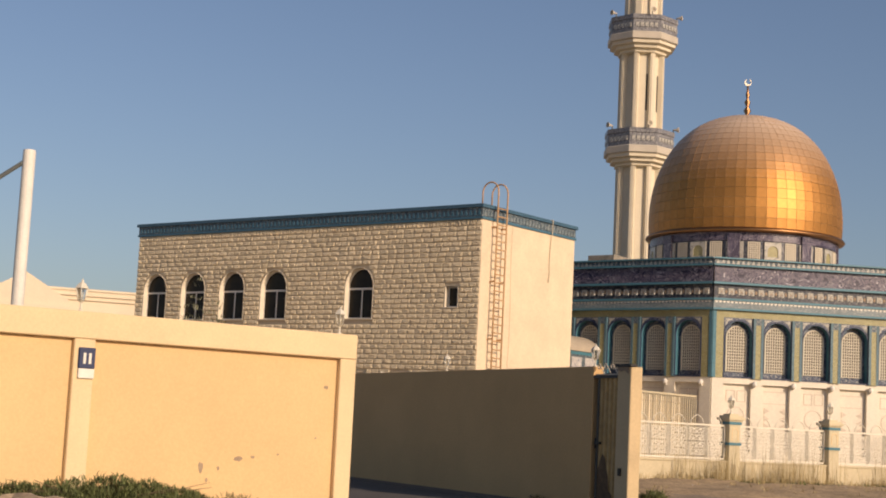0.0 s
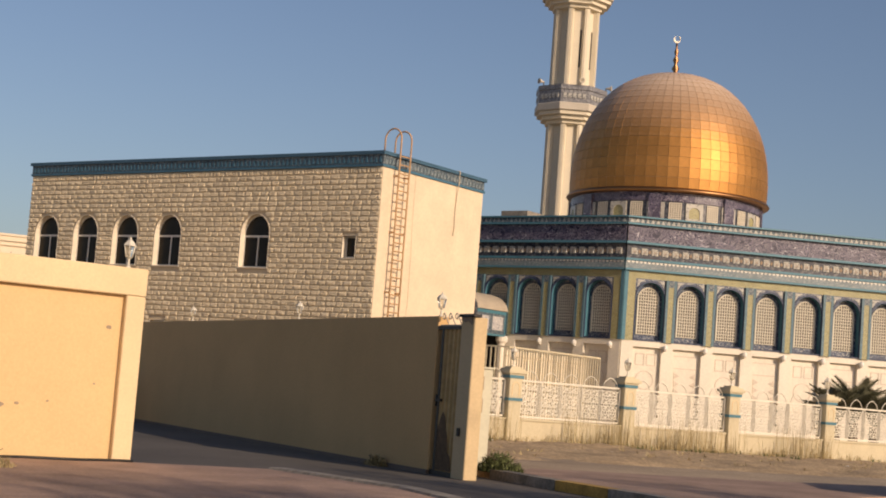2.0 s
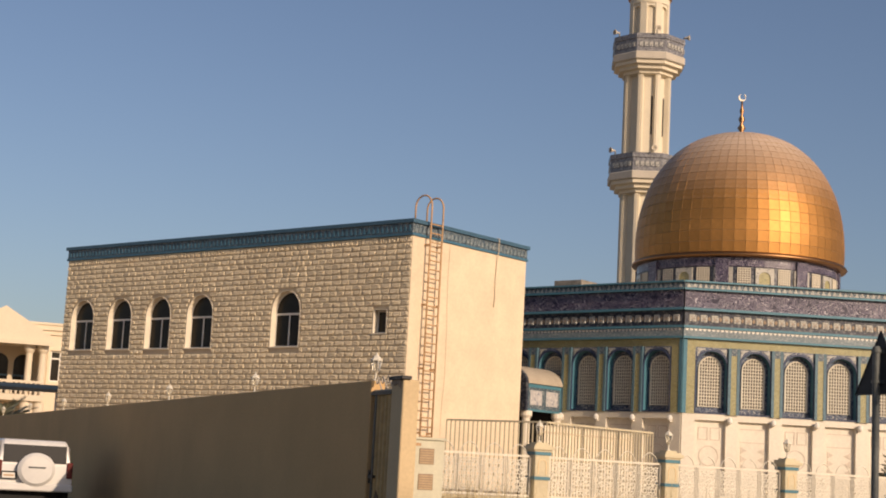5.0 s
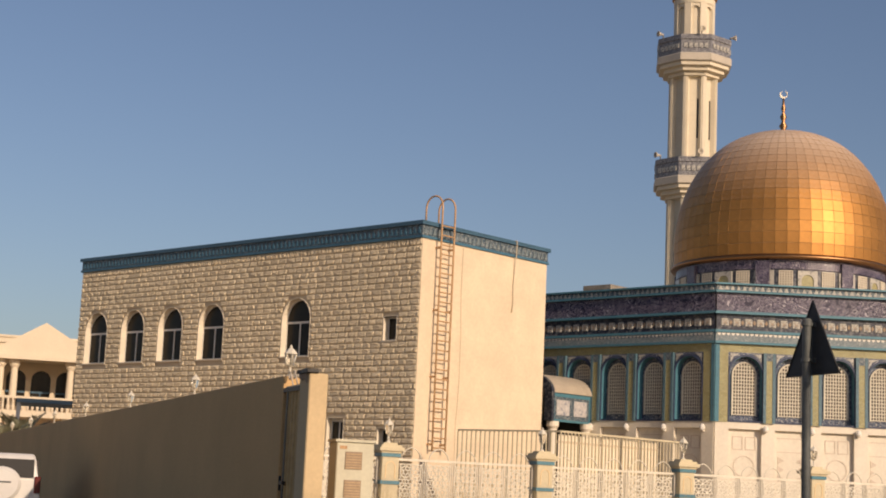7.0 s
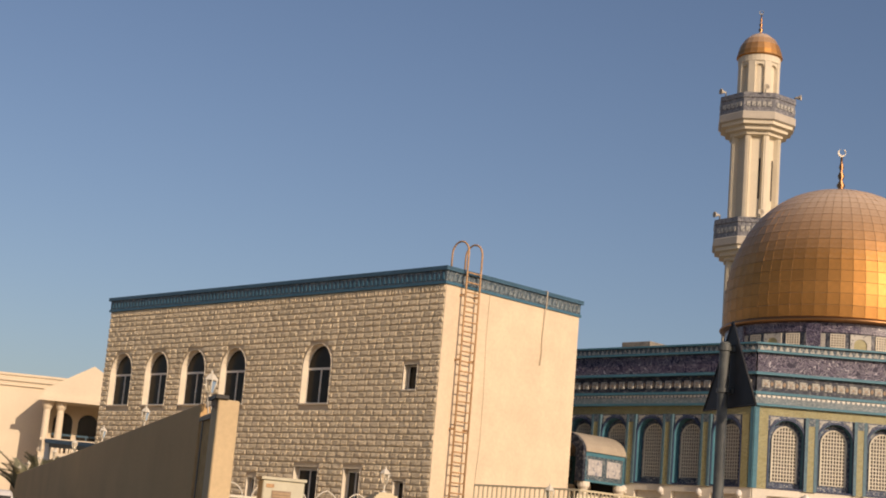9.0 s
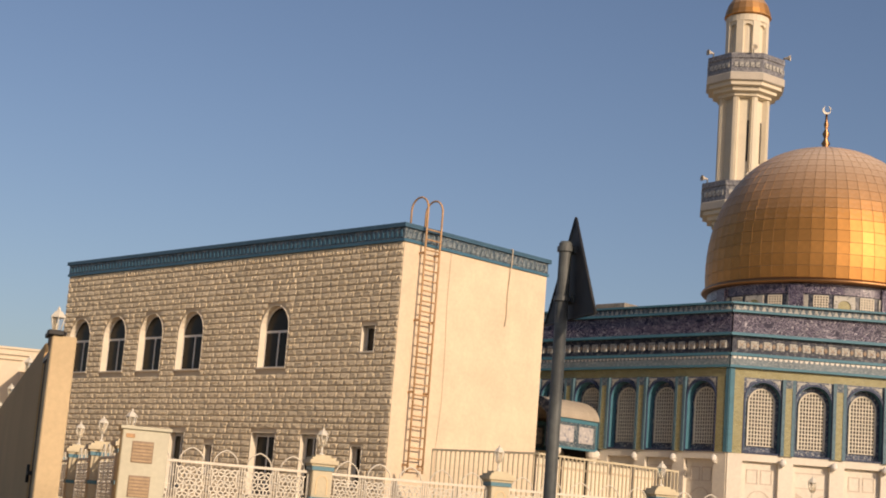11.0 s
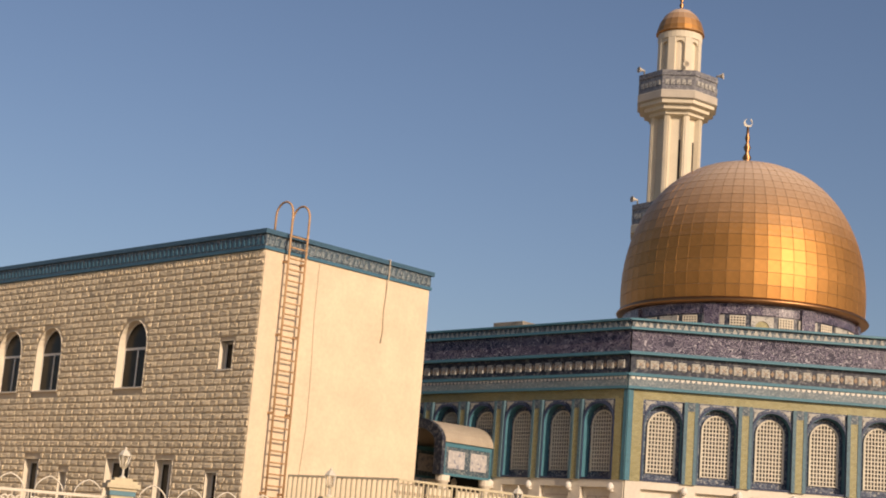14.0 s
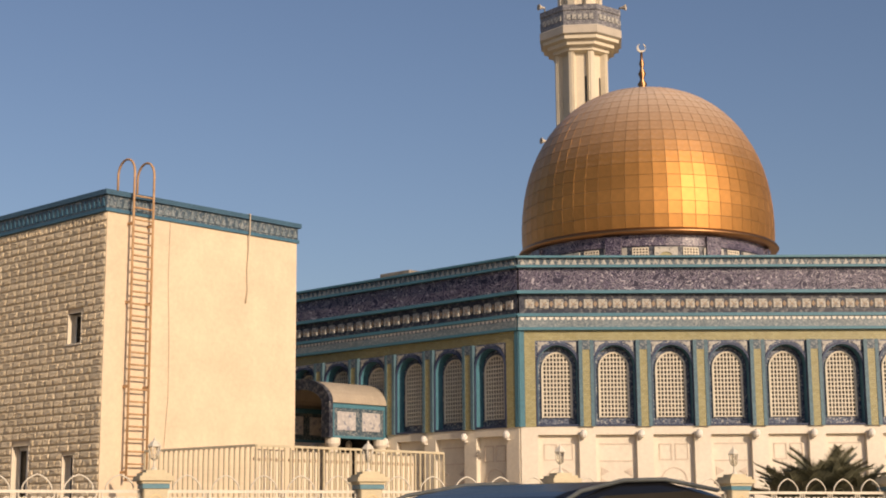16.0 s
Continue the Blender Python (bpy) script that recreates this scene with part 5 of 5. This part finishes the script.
# ---- plants ----
def blades(bm, r, x, y, z, n, h, spread, w):
    for _ in range(n):
        a, s = r.uniform(0, 6.283), r.uniform(0.2, 1.0) * spread
        hh = h * r.uniform(0.5, 1.15)
        ox, oy = r.uniform(-spread, spread) * 0.5, r.uniform(-spread, spread) * 0.5
        d, p = Vector((math.cos(a), math.sin(a), 0)), Vector((-math.sin(a), math.cos(a), 0))
        b0 = Vector((x + ox, y + oy, z))
        b1 = b0 + d * s * 0.35 + Vector((0, 0, hh * 0.6))
        b2 = b0 + d * s + Vector((0, 0, hh))
        v = [bm.verts.new(q) for q in (b0 - p * w, b0 + p * w, b1 + p * w * 0.7, b1 - p * w * 0.7, b2)]
        bm.faces.new(v[:4])
        bm.faces.new((v[3], v[2], v[4]))


rng = random.Random(11)
bm = B()
for i in range(420):
    k = rng.choice((-1.6, -1.1, -0.8, 0.1, 0.4, 0.9, 1.2, 2.2)) + rng.gauss(0, 0.16)
    p = F0 + FD * GAP * k - FV * rng.uniform(0.2, 0.9)
    blades(bm, rng, p.x, p.y, 0.1, 4, rng.uniform(0.3, 1.35), 0.3, 0.0055)
for i in range(420):
    p = F0 + FD * GAP * rng.uniform(-2.4, 6.0) - FV * (0.2 + 1.1 * rng.random() ** 2)
    blades(bm, rng, p.x, p.y, 0.12, 5, rng.uniform(0.08, 0.28), 0.2, 0.008)
for i in range(260):
    p = F0 + FD * GAP * rng.uniform(-2.4, 5.0) - FV * rng.uniform(1.0, 9.0)
    blades(bm, rng, p.x, p.y, 0.12, 5, rng.uniform(0.05, 0.14), 0.22, 0.012)
tagged(part("dry_grass", bm, M["dry"]), "tall dry straw-coloured grass along the fence", "grass", kind="stuff")
bm = B()
for i in range(170):
    k = rng.choice((-1.9, -1.0, 0.3, 0.8, 1.7, 2.9, 3.4, 4.8, 6.0)) + rng.gauss(0, 0.16)
    p = F0 + FD * GAP * k - FV * rng.uniform(0.4, 2.6)
    blades(bm, rng, p.x, p.y, 0.1, 7, rng.uniform(0.08, 0.22), 0.22, 0.012)
tagged(part("weeds", bm, M["green"]), "low scattered green weeds on the sand", "weeds", kind="stuff")


def shrub(m, rx, ry, h, n, mat_, label, seed):
    """A low shrub: short woody stems and many small leaves."""
    t = thing("shrub", m, label, "shrub")
    r = random.Random(seed)
    bm = B()
    for i in range(14):
        a = r.uniform(0, 6.28)
        tube(bm, [(0, 0, 0), (0.4 * rx * math.cos(a), 0.4 * ry * math.sin(a), h * 0.4), (0.8 * rx * math.cos(a), 0.8 * ry * math.sin(a), h * r.uniform(0.45, 0.74))], 0.01, 5, 0.003)
    part("stem", bm, M["bark"], t)
    bm = B()
    for i in range(n):
        a, q = r.uniform(0, 6.28), math.sqrt(r.random())
        x, y = rx * q * math.cos(a), ry * q * math.sin(a)
        z = h * (1 - 0.7 * q * q) * r.uniform(0.25, 1.05) * (0.75 + 0.35 * noise.noise(Vector((x * 3, y * 3, seed))))
        blades(bm, r, x, y, max(z - 0.05, 0), 5, 0.075, 0.09, 0.008)
    part("foliage", bm, M[mat_], t)
    return t


shrub(FW @ pose(-4.3, -1.1, 0.1, 0, 0, 0), 1.9, 0.7, 0.55, 3600, "green", "low spreading green shrub at the foot of the wall", 3)
shrub(FW @ pose(-6.6, -1.0, 0.1), 1.3, 0.6, 0.6, 1800, "green", "low spreading green shrub at the foot of the wall", 5)
shrub(FW @ pose(-2.7, -1.5, 0.1), 0.5, 0.4, 0.35, 260, "dry", "dried brown clump at the foot of the wall", 6)
shrub(GWM @ pose(-0.35, -1.05, 0.1), 0.45, 0.3, 0.42, 380, "green", "dusty green clump by the gate pier", 7)
shrub(GWM @ pose(1.5, 0.14, 0.0), 0.25, 0.12, 0.25, 120, "dry", "small dry weed at the foot of the wall", 8)
shrub(FW @ pose(-2.2, 1.1, 0.0), 1.6, 0.4, 3.2, 1900, "palm", "thin straggling bush showing over the wall", 9)
shrub(FW @ pose(-1.9, 1.2, 0.0), 0.6, 0.4, 3.7, 900, "palm", "thin straggling bush showing over the wall", 10)
bm = B()
NM = 26
grid = [[bm.verts.new((-34.2 + 3.4 * i / NM, -19.75 + 2.6 * j / NM, 0)) for i in range(NM + 1)] for j in range(NM + 1)]
for j in range(NM + 1):
    for i in range(NM + 1):
        v = grid[j][i].co
        d = math.hypot((i / NM - 0.5) * 2, (j / NM - 0.5) * 2)
        v.z = 0.08 + 0.34 * max(0.0, 1 - d * d) * (0.8 + 0.5 * noise.noise(Vector((v.x * 2, v.y * 2, 0)))) + 0.05 * noise.noise(Vector((v.x * 9, v.y * 9, 3)))
        v.z = max(v.z, 0.0) if d < 1 else -0.05
for j in range(NM):
    for i in range(NM):
        bm.faces.new((grid[j][i], grid[j][i + 1], grid[j + 1][i + 1], grid[j + 1][i]))
tagged(part("soil_mound", bm, M["sand"]), "heap of dry brown soil and rubble", "soil", kind="stuff")


def palm(m, h, n, seed):
    t = thing("palm", m, "small bushy date palm with arching dusty fronds", "palm", "small palms")
    r = random.Random(seed)
    bm = B()
    prof = [(0.16 + 0.02 * (i % 2), 0.12 * i) for i in range(int(h * 0.45 / 0.12))]
    lathe(bm, prof, 10)
    part("trunk", bm, M["bark"], t)
    top = prof[-1][1]
    for i in range(n):
        a, up = r.uniform(0, 6.28), r.uniform(0.95, 1.52)
        L = h * r.uniform(0.42, 0.62)
        d = Vector((math.cos(a), math.sin(a), 0))
        pts = []
        p = Vector((0, 0, top))
        ang = up
        for k in range(9):
            pts.append(p.copy())
            p = p + (d * math.cos(ang) + Vector((0, 0, math.sin(ang)))) * L / 8
            ang -= 0.13
        bm = B()
        tube(bm, pts, 0.015, 5, 0.004)
        side = Vector((-d.y, d.x, 0))
        for k in range(1, 9):
            for j in range(5):
                q = pts[k - 1].lerp(pts[k], j / 5)
                ax = (pts[k] - pts[k - 1]).normalized()
                ll = 0.5 * (1 - abs(k - 4) / 7) * r.uniform(0.8, 1.1)
                for s in (-1, 1):
                    e = q + (side * s * 0.8 + ax * 0.6 + Vector((0, 0, 0.25))).normalized() * ll
                    w = ax * 0.034
                    bm.faces.new([bm.verts.new(x) for x in (q - w, q + w, e)])
        part("frond", bm, M["palm"], t)
    return t


for x, y, h, n, s in ((11.0, -11.75, 2.75, 44, 1), (11.5, -12.2, 3.0, 52, 2), (12.0, -12.75, 2.7, 40, 3)):
    palm(pose(x, y, 0.1, 0, 0, s * 40), h, n, s)
palm(pose(-0.9, 20.6, 0, 0, 0, 10), 3.7, 26, 7)
palm(pose(0.4, 21.6, 0, 0, 0, 70), 3.6, 26, 8)
palm(pose(1.7, 23.4, 0, 0, 0, 120), 3.8, 26, 9)

def tree(m, h, rad, seed, dens=60):
    t = thing("tree", m, "leafy street tree on the opposite side of the road", "tree", "street trees")
    r = random.Random(seed)
    bm = B()
    tube(bm, [(0, 0, 0), (0.1, 0.05, h * 0.3), (0.0, 0.15, h * 0.55)], 0.2, 9, 0.12)
    tips = []
    for i in range(11):
        a, up = r.uniform(0, 6.28), r.uniform(0.15, 1.0)
        b0 = Vector((0.05, 0.1, h * r.uniform(0.4, 0.55)))
        b2 = Vector((rad * 0.8 * math.cos(a), rad * 0.8 * math.sin(a), h * (0.6 + 0.32 * up)))
        tube(bm, [b0, b0.lerp(b2, 0.5) + Vector((0, 0, 0.3)), b2], 0.08, 6, 0.02)
        tips += [b0.lerp(b2, 0.6), b0.lerp(b2, 0.85), b2]
    part("trunk", bm, M["bark"], t)
    bm = B()
    for p in tips:
        for k in range(dens):
            d = Vector((r.gauss(0, 1), r.gauss(0, 1), r.gauss(0, 0.7))) * rad * 0.2
            q = p + d
            n = Vector((r.gauss(0, 1), r.gauss(0, 1), r.gauss(0, 1))).normalized()
            e1 = n.orthogonal().normalized() * 0.11
            e2 = n.cross(e1)
            bm.faces.new([bm.verts.new(c) for c in (q - e1, q + e2 * 0.6, q + e1, q - e2 * 0.6)])
    part("crown", bm, M["green"], t)
    return t


tree(pose(-27.2, -44.6, 0), 11.4, 3.0, 31)
tree(pose(-22.0, -45.5, 0), 9.6, 2.8, 32)
tree(pose(-15.0, -46.0, 0), 9.4, 2.8, 33)
tree(pose(-33.2, -42.3, 0), 10.0, 2.3, 34)
tree(pose(-25.0, -42.5, 0), 9.4, 2.6, 35, 130)

# ---- villa far behind ----
VM = pose(34.4, 50.8, 0, 0, 0, -32)
villa = thing("villa", VM, "cream two-storey villa with flat parapet and gabled portico", "house")
VW, VZ = 46.0, 9.85
bm = B()
vh = [(-c, 1.3, 5.9, 8.0, 0) for c in (3, 8, 20, 25, 30, 36, 42)]
arch_wall(bm, -VW, 0, 5.0, VZ - 0.5, vh, 0, 0.3)
arch_wall(bm, -VW, 0, 0, 5.0, [(-c, 1.3, 1.2, 3.4, 0) for c in (3, 8, 20, 25, 30, 36, 42)], 0, 0.3)
part("wall", bm, M["villa"], villa)
bm = B()
bx(bm, -0.3, 0, 0.3, 16, 0, VZ - 0.5)
bx(bm, -VW, -VW + 0.3, 0.3, 16, 0, VZ - 0.5)
bx(bm, -VW + 0.3, -0.3, 15.7, 16, 0, VZ - 0.5)
part("wall", bm, M["villa"], villa)
bm = B()
bx(bm, -VW - 0.3, 0.3, -0.3, 16.3, VZ - 0.5, VZ - 0.15)
bx(bm, -VW - 0.15, 0.15, -0.15, 16.15, VZ - 0.8, VZ - 0.5)
bx(bm, -VW - 0.4, 0.4, -0.4, 16.4, VZ - 0.15, VZ)
part("parapet", bm, M["villa"], villa, "stepped cream parapet")
for c in (3, 8, 20, 25, 30, 36, 42):
    for z0, z1 in ((5.9, 8.0), (1.2, 3.4)):
        bm = B()
        bx(bm, -c - 0.65, -c + 0.65, 0.14, 0.17, z0, z1)
        w = part("window", bm, M["glass"], villa, "white-framed villa window")
        bm = B()
        for x in (-0.62, 0.0, 0.62):
            bx(bm, -c + x - 0.05, -c + x + 0.05, 0.08, 0.14, z0, z1)
        for z in (z0 + 0.05, z0 + 0.75 * (z1 - z0), z1 - 0.05):
            bx(bm, -c - 0.65, -c + 0.65, 0.085, 0.138, z - 0.05, z + 0.05)
        part("window_frame", bm, M["white"], w)
        bm = B()
        bx(bm, -c - 0.85, -c + 0.85, -0.12, -0.003, z0 - 0.22, z0)
        bx(bm, -c - 0.85, -c - 0.65, -0.08, -0.003, z0, z1)
        bx(bm, -c + 0.65, -c + 0.85, -0.08, -0.003, z0, z1)
        bx(bm, -c - 0.85, -c + 0.85, -0.12, -0.003, z1, z1 + 0.22)
        part("surround", bm, M["villa"], w)
# portico
PX = -12.0
bm = B()
prism(bm, [(PX - 2.95, 8.1), (PX + 2.95, 8.1), (PX + 2.95, 8.7), (PX, 10.45), (PX - 2.95, 8.7)], -4.2, -0.42)
por = part("portico", bm, M["villa"], villa, "cream gabled portico roof")
bm = B()
bx(bm, PX - 3.15, PX + 3.15, -4.4, -4.203, 8.02, 8.3)
part("cornice", bm, M["villa"], por)
bm = B()
bx(bm, PX - 2.8, PX + 2.8, -4.0, -0.1, 4.4, 4.8)
bx(bm, PX - 2.8, PX + 2.8, -4.05, -3.9, 5.55, 5.7)
part("balcony", bm, M["villa"], por, "cream balcony")
bal_me = None
for i in range(18):
    if bal_me is None:
        bm = B()
        lathe(bm, [(0.07, 4.8), (0.1, 5.0), (0.05, 5.2), (0.08, 5.45), (0.08, 5.55)], 8)
        bal_me = mesh_of("baluster", bm, M["villa"])
    part("baluster", bal_me, None, por, "", pose(PX - 2.6 + 5.2 * i / 17, -3.97, 0))
for x in (-2.6, -1.75, 1.75, 2.6):
    bm = B()
    lathe(bm, [(0.34, 4.8), (0.34, 5.0), (0.24, 5.1), (0.21, 7.5), (0.34, 7.7), (0.38, 8.08)], 14, cx=PX + x, cy=-3.5)
    part("column", bm, M["villa"], por, "cream column")
    bm = B()
    lathe(bm, [(0.34, 0), (0.34, 4.4)], 14, cx=PX + x, cy=-3.5)
    part("lower_column", bm, M["villa"], por, "cream column")
for sx in (-1, 1):
    bm = B()
    bx(bm, PX + sx * 2.7 - 0.15, PX + sx * 2.7 + 0.15, -2.9, -0.1, 4.8, 8.1)
    part("cheek_wall", bm, M["villa"], por)
for x in (-1.6, 0, 1.6):
    bm = B()
    prism(bm, [(PX + x - 0.62, 5.0)] + arch_pts(PX + x, 1.24, 7.0, 0.6) + [(PX + x + 0.62, 5.0)], -0.08, -0.01)
    gl = part("arched_window", bm, M["glass"], por, "dark arched balcony window")
    bm = B()
    bx(bm, PX + x - 0.64, PX + x + 0.64, -0.14, -0.083, 6.1, 6.22)
    bx(bm, PX + x - 0.04, PX + x + 0.04, -0.14, -0.083, 5.0, 6.1)
    part("window_frame", bm, M["teal_dark"], gl, "teal window frame")
# teal-roofed shed by the villa, seen over the wall
shed = thing("carport", pose(5.0, 26.4, 0, 0, 0, -32), "low carport with a faded teal roof", "carport")
bm = B()
bx(bm, -1.5, 1.5, -2, 2, 3.9, 4.07)
part("roof", bm, M["faded_teal"], shed, "faded teal roof")
for x in (-1.4, 1.4):
    for y in (-1.8, 1.8):
        bm = B()
        bx(bm, x - 0.08, x + 0.08, y - 0.08, y + 0.08, 0, 3.897)
        part("post", bm, M["white"], shed)

# ---- kerbs, drain, litter ----
def kerb_line(pts, step, mats, lift=0.0):
    """Kerb stones one after another along a line."""
    run = tagged(new("kerb"), "row of concrete kerb stones, some painted yellow", "kerb", kind="structure")
    n = 0
    for a, b in zip(pts, pts[1:]):
        a, b = Vector((*a, 0)), Vector((*b, 0))
        L = (b - a).length
        d = (b - a) / L
        k = max(1, round(L / step))
        for i in range(k):
            c = a + d * L * (i + 0.5) / k
            bm = B()
            h = L / k / 2 - 0.008
            prism(bm, [(-0.14, 0.0), (0.15, 0.0), (0.15, 0.15), (-0.1, 0.15), (-0.14, 0.11)], -h, h)
            part("kerb_stone", bm, M[mats[n % len(mats)]], run, "", pose(c.x, c.y, lift, 0, 0, math.degrees(math.atan2(d.y, d.x)) + 90 + 180))
            n += 1
    return run


kerb_line([(-20.02, -18.25), (-20.94, -19.93), (-23.24, -24.52)], 1.3, ["kerb", "kerb_yellow"])
kerb_line([(-23.24, -24.52), (-23.04, -25.17), (-22.16, -25.54), (-19.85, -25.53)], 0.9, ["kerb", "kerb_yellow"])
kerb_line([APRON[11], APRON[10], APRON[9], APRON[8], APRON[7], APRON[6], APRON[5], APRON[4], APRON[3], APRON[2]], 1.0, ["kerb"])
kerb_line([(-35.15, -18.82), (-33.85, -19.36), (-32.93, -19.91)], 0.75, ["kerb_pale"])
kerb_line([(-32.44, -20.16), (-32.07, -20.05)], 0.5, ["kerb_pale"])
drain = thing("drain_grate", pose(-32.68, -20.09, 0.03, 0, 0, -32) @ Matrix.Diagonal((0.8, 1, 0.65, 1)), "rusty iron drain grate set upright in the kerb", "drain")
bm = B()
bx(bm, -0.26, 0.26, 0.0, 0.12, 0, 0.05)
bx(bm, -0.26, 0.26, 0.0, 0.12, 0.14, 0.16)
part("frame", bm, M["rust_dark"], drain)
# solid near-black block in place of the shaded hollow behind the bars
bm = B()
bx(bm, -0.25, 0.25, 0.06, 0.1, 0.05, 0.14)
part("opening", bm, M["dark"], drain, "near-black block for the shaded opening")
for i in range(9):
    bm = B()
    bx(bm, -0.25 + 0.0625 * i - 0.012, -0.25 + 0.0625 * i + 0.012, -0.01, 0.03, 0.03, 0.15)
    part("bar", bm, M["rust_dark"], drain)
bm = B()
for i in range(70):
    k = rng.uniform(-2.0, 7)
    p = F0 + FD * GAP * k - FV * rng.uniform(0.8, 5.5)
    s = rng.uniform(0.03, 0.09)
    a = rng.uniform(0, 3)
    v = [bm.verts.new((p.x + s * math.cos(a + j * 1.57) * rng.uniform(0.6, 1.3), p.y + s * math.sin(a + j * 1.57) * rng.uniform(0.6, 1.3), 0.12 + rng.uniform(0, 0.05))) for j in range(4)]
    bm.faces.new(v)
tagged(part("litter", bm, M["white"]), "scraps of pale litter and stones on the sand", "litter", kind="stuff")

# ---- split stones of the annex wall ----
COURSE, SLEN = 0.18, 0.38
rng = random.Random(21)


def stone_verts(w, h, r):
    """A rough-faced stone: arrises set back, the face broken into uneven lumps."""
    g = 0.008
    xs = [-w / 2 + g, -w / 2 + g + 0.16 * w * r.uniform(0.6, 1.4), -w * 0.1 + r.uniform(-0.04, 0.04), w * 0.16 + r.uniform(-0.03, 0.03), w / 2 - g - 0.13 * w * r.uniform(0.6, 1.4), w / 2 - g]
    zs = [-h / 2 + g, -h / 2 + g + 0.2 * h, r.uniform(-0.01, 0.02), h / 2 - g - 0.2 * h, h / 2 - g]
    verts, faces = [], []
    for j, z in enumerate(zs):
        for i, x in enumerate(xs):
            e = i in (0, 5) or j in (0, 4)
            verts.append((x + (0 if e else r.uniform(-0.012, 0.012)), 0.019 + r.uniform(-0.004, 0.004) if j in (0, 4) else 0.014 + r.uniform(-0.008, 0.006) if e else 0.006 - r.uniform(0.0, 0.026), z + (0 if e else r.uniform(-0.014, 0.014))))
    for j in range(4):
        for i in range(5):
            a = j * 6 + i
            faces.append((a, a + 1, a + 7, a + 6))
    return verts, faces


def free_spans(z0, z1):
    spans = [(-AY, 0.0)]
    for c, w, s, sp, r in UP + LOW:
        top = sp + r
        if z1 <= s - 0.05 or z0 >= top + 0.03:
            continue
        half = w / 2 + 0.035
        zz = max(z0, s)
        if r and zz > sp:
            half = (w / 2 + 0.035) * math.sqrt(max(0.0, 1 - ((zz - sp) / (r + 0.035)) ** 2))
        out = []
        for a, b in spans:
            l, h = -c - half, -c + half
            if h <= a or l >= b:
                out.append((a, b))
            else:
                if l - a > 0.05:
                    out.append((a, l))
                if b - h > 0.05:
                    out.append((h, b))
        spans = out
    return spans


variants = []
for i in range(10):
    v, f = stone_verts(SLEN, COURSE, rng)
    me = bpy.data.meshes.new("stone")
    me.from_pydata(v, [], f)
    me.materials.append(M["stone"])
    variants.append(me)
big_v, big_f, near = [], [], 0
rows = [(0.02 + COURSE * i, COURSE, SLEN) for i in range(46)]
rows.append((0.02 + COURSE * 46, 8.53 - (0.02 + COURSE * 46), 0.17))
for ri, (z0, h, sl) in enumerate(rows):
    for a, b in free_spans(z0, z0 + h):
        x = a
        first = True
        while x < b - 1e-3:
            w = sl * rng.uniform(0.82, 1.2)
            if first and ri % 2:
                w *= 0.5
            first = False
            if b - x - w < 0.12:
                w = b - x
            cx, cz = x + w / 2, z0 + h / 2
            if -4.6 < cx and 3.6 < cz < 8.4 and near < 300 and sl > 0.3 and w > 0.2:
                part("stone", variants[rng.randrange(10)], None, stone_wall, "", pose(cx, 0, cz) @ Matrix.Diagonal((w / SLEN, 1, 1, 1)))
                near += 1
            else:
                v, f = stone_verts(w, h, rng)
                o = len(big_v)
                big_v += [(p[0] + cx, p[1], p[2] + cz) for p in v]
                big_f += [tuple(q + o for q in t) for t in f]
            x += w
me = bpy.data.meshes.new("stone_facing")
me.from_pydata(big_v, [], big_f)
me.materials.append(M["stone"])
tagged(part("stone_facing", me, None, stone_wall, "rough split tan stones"), kind="stuff")
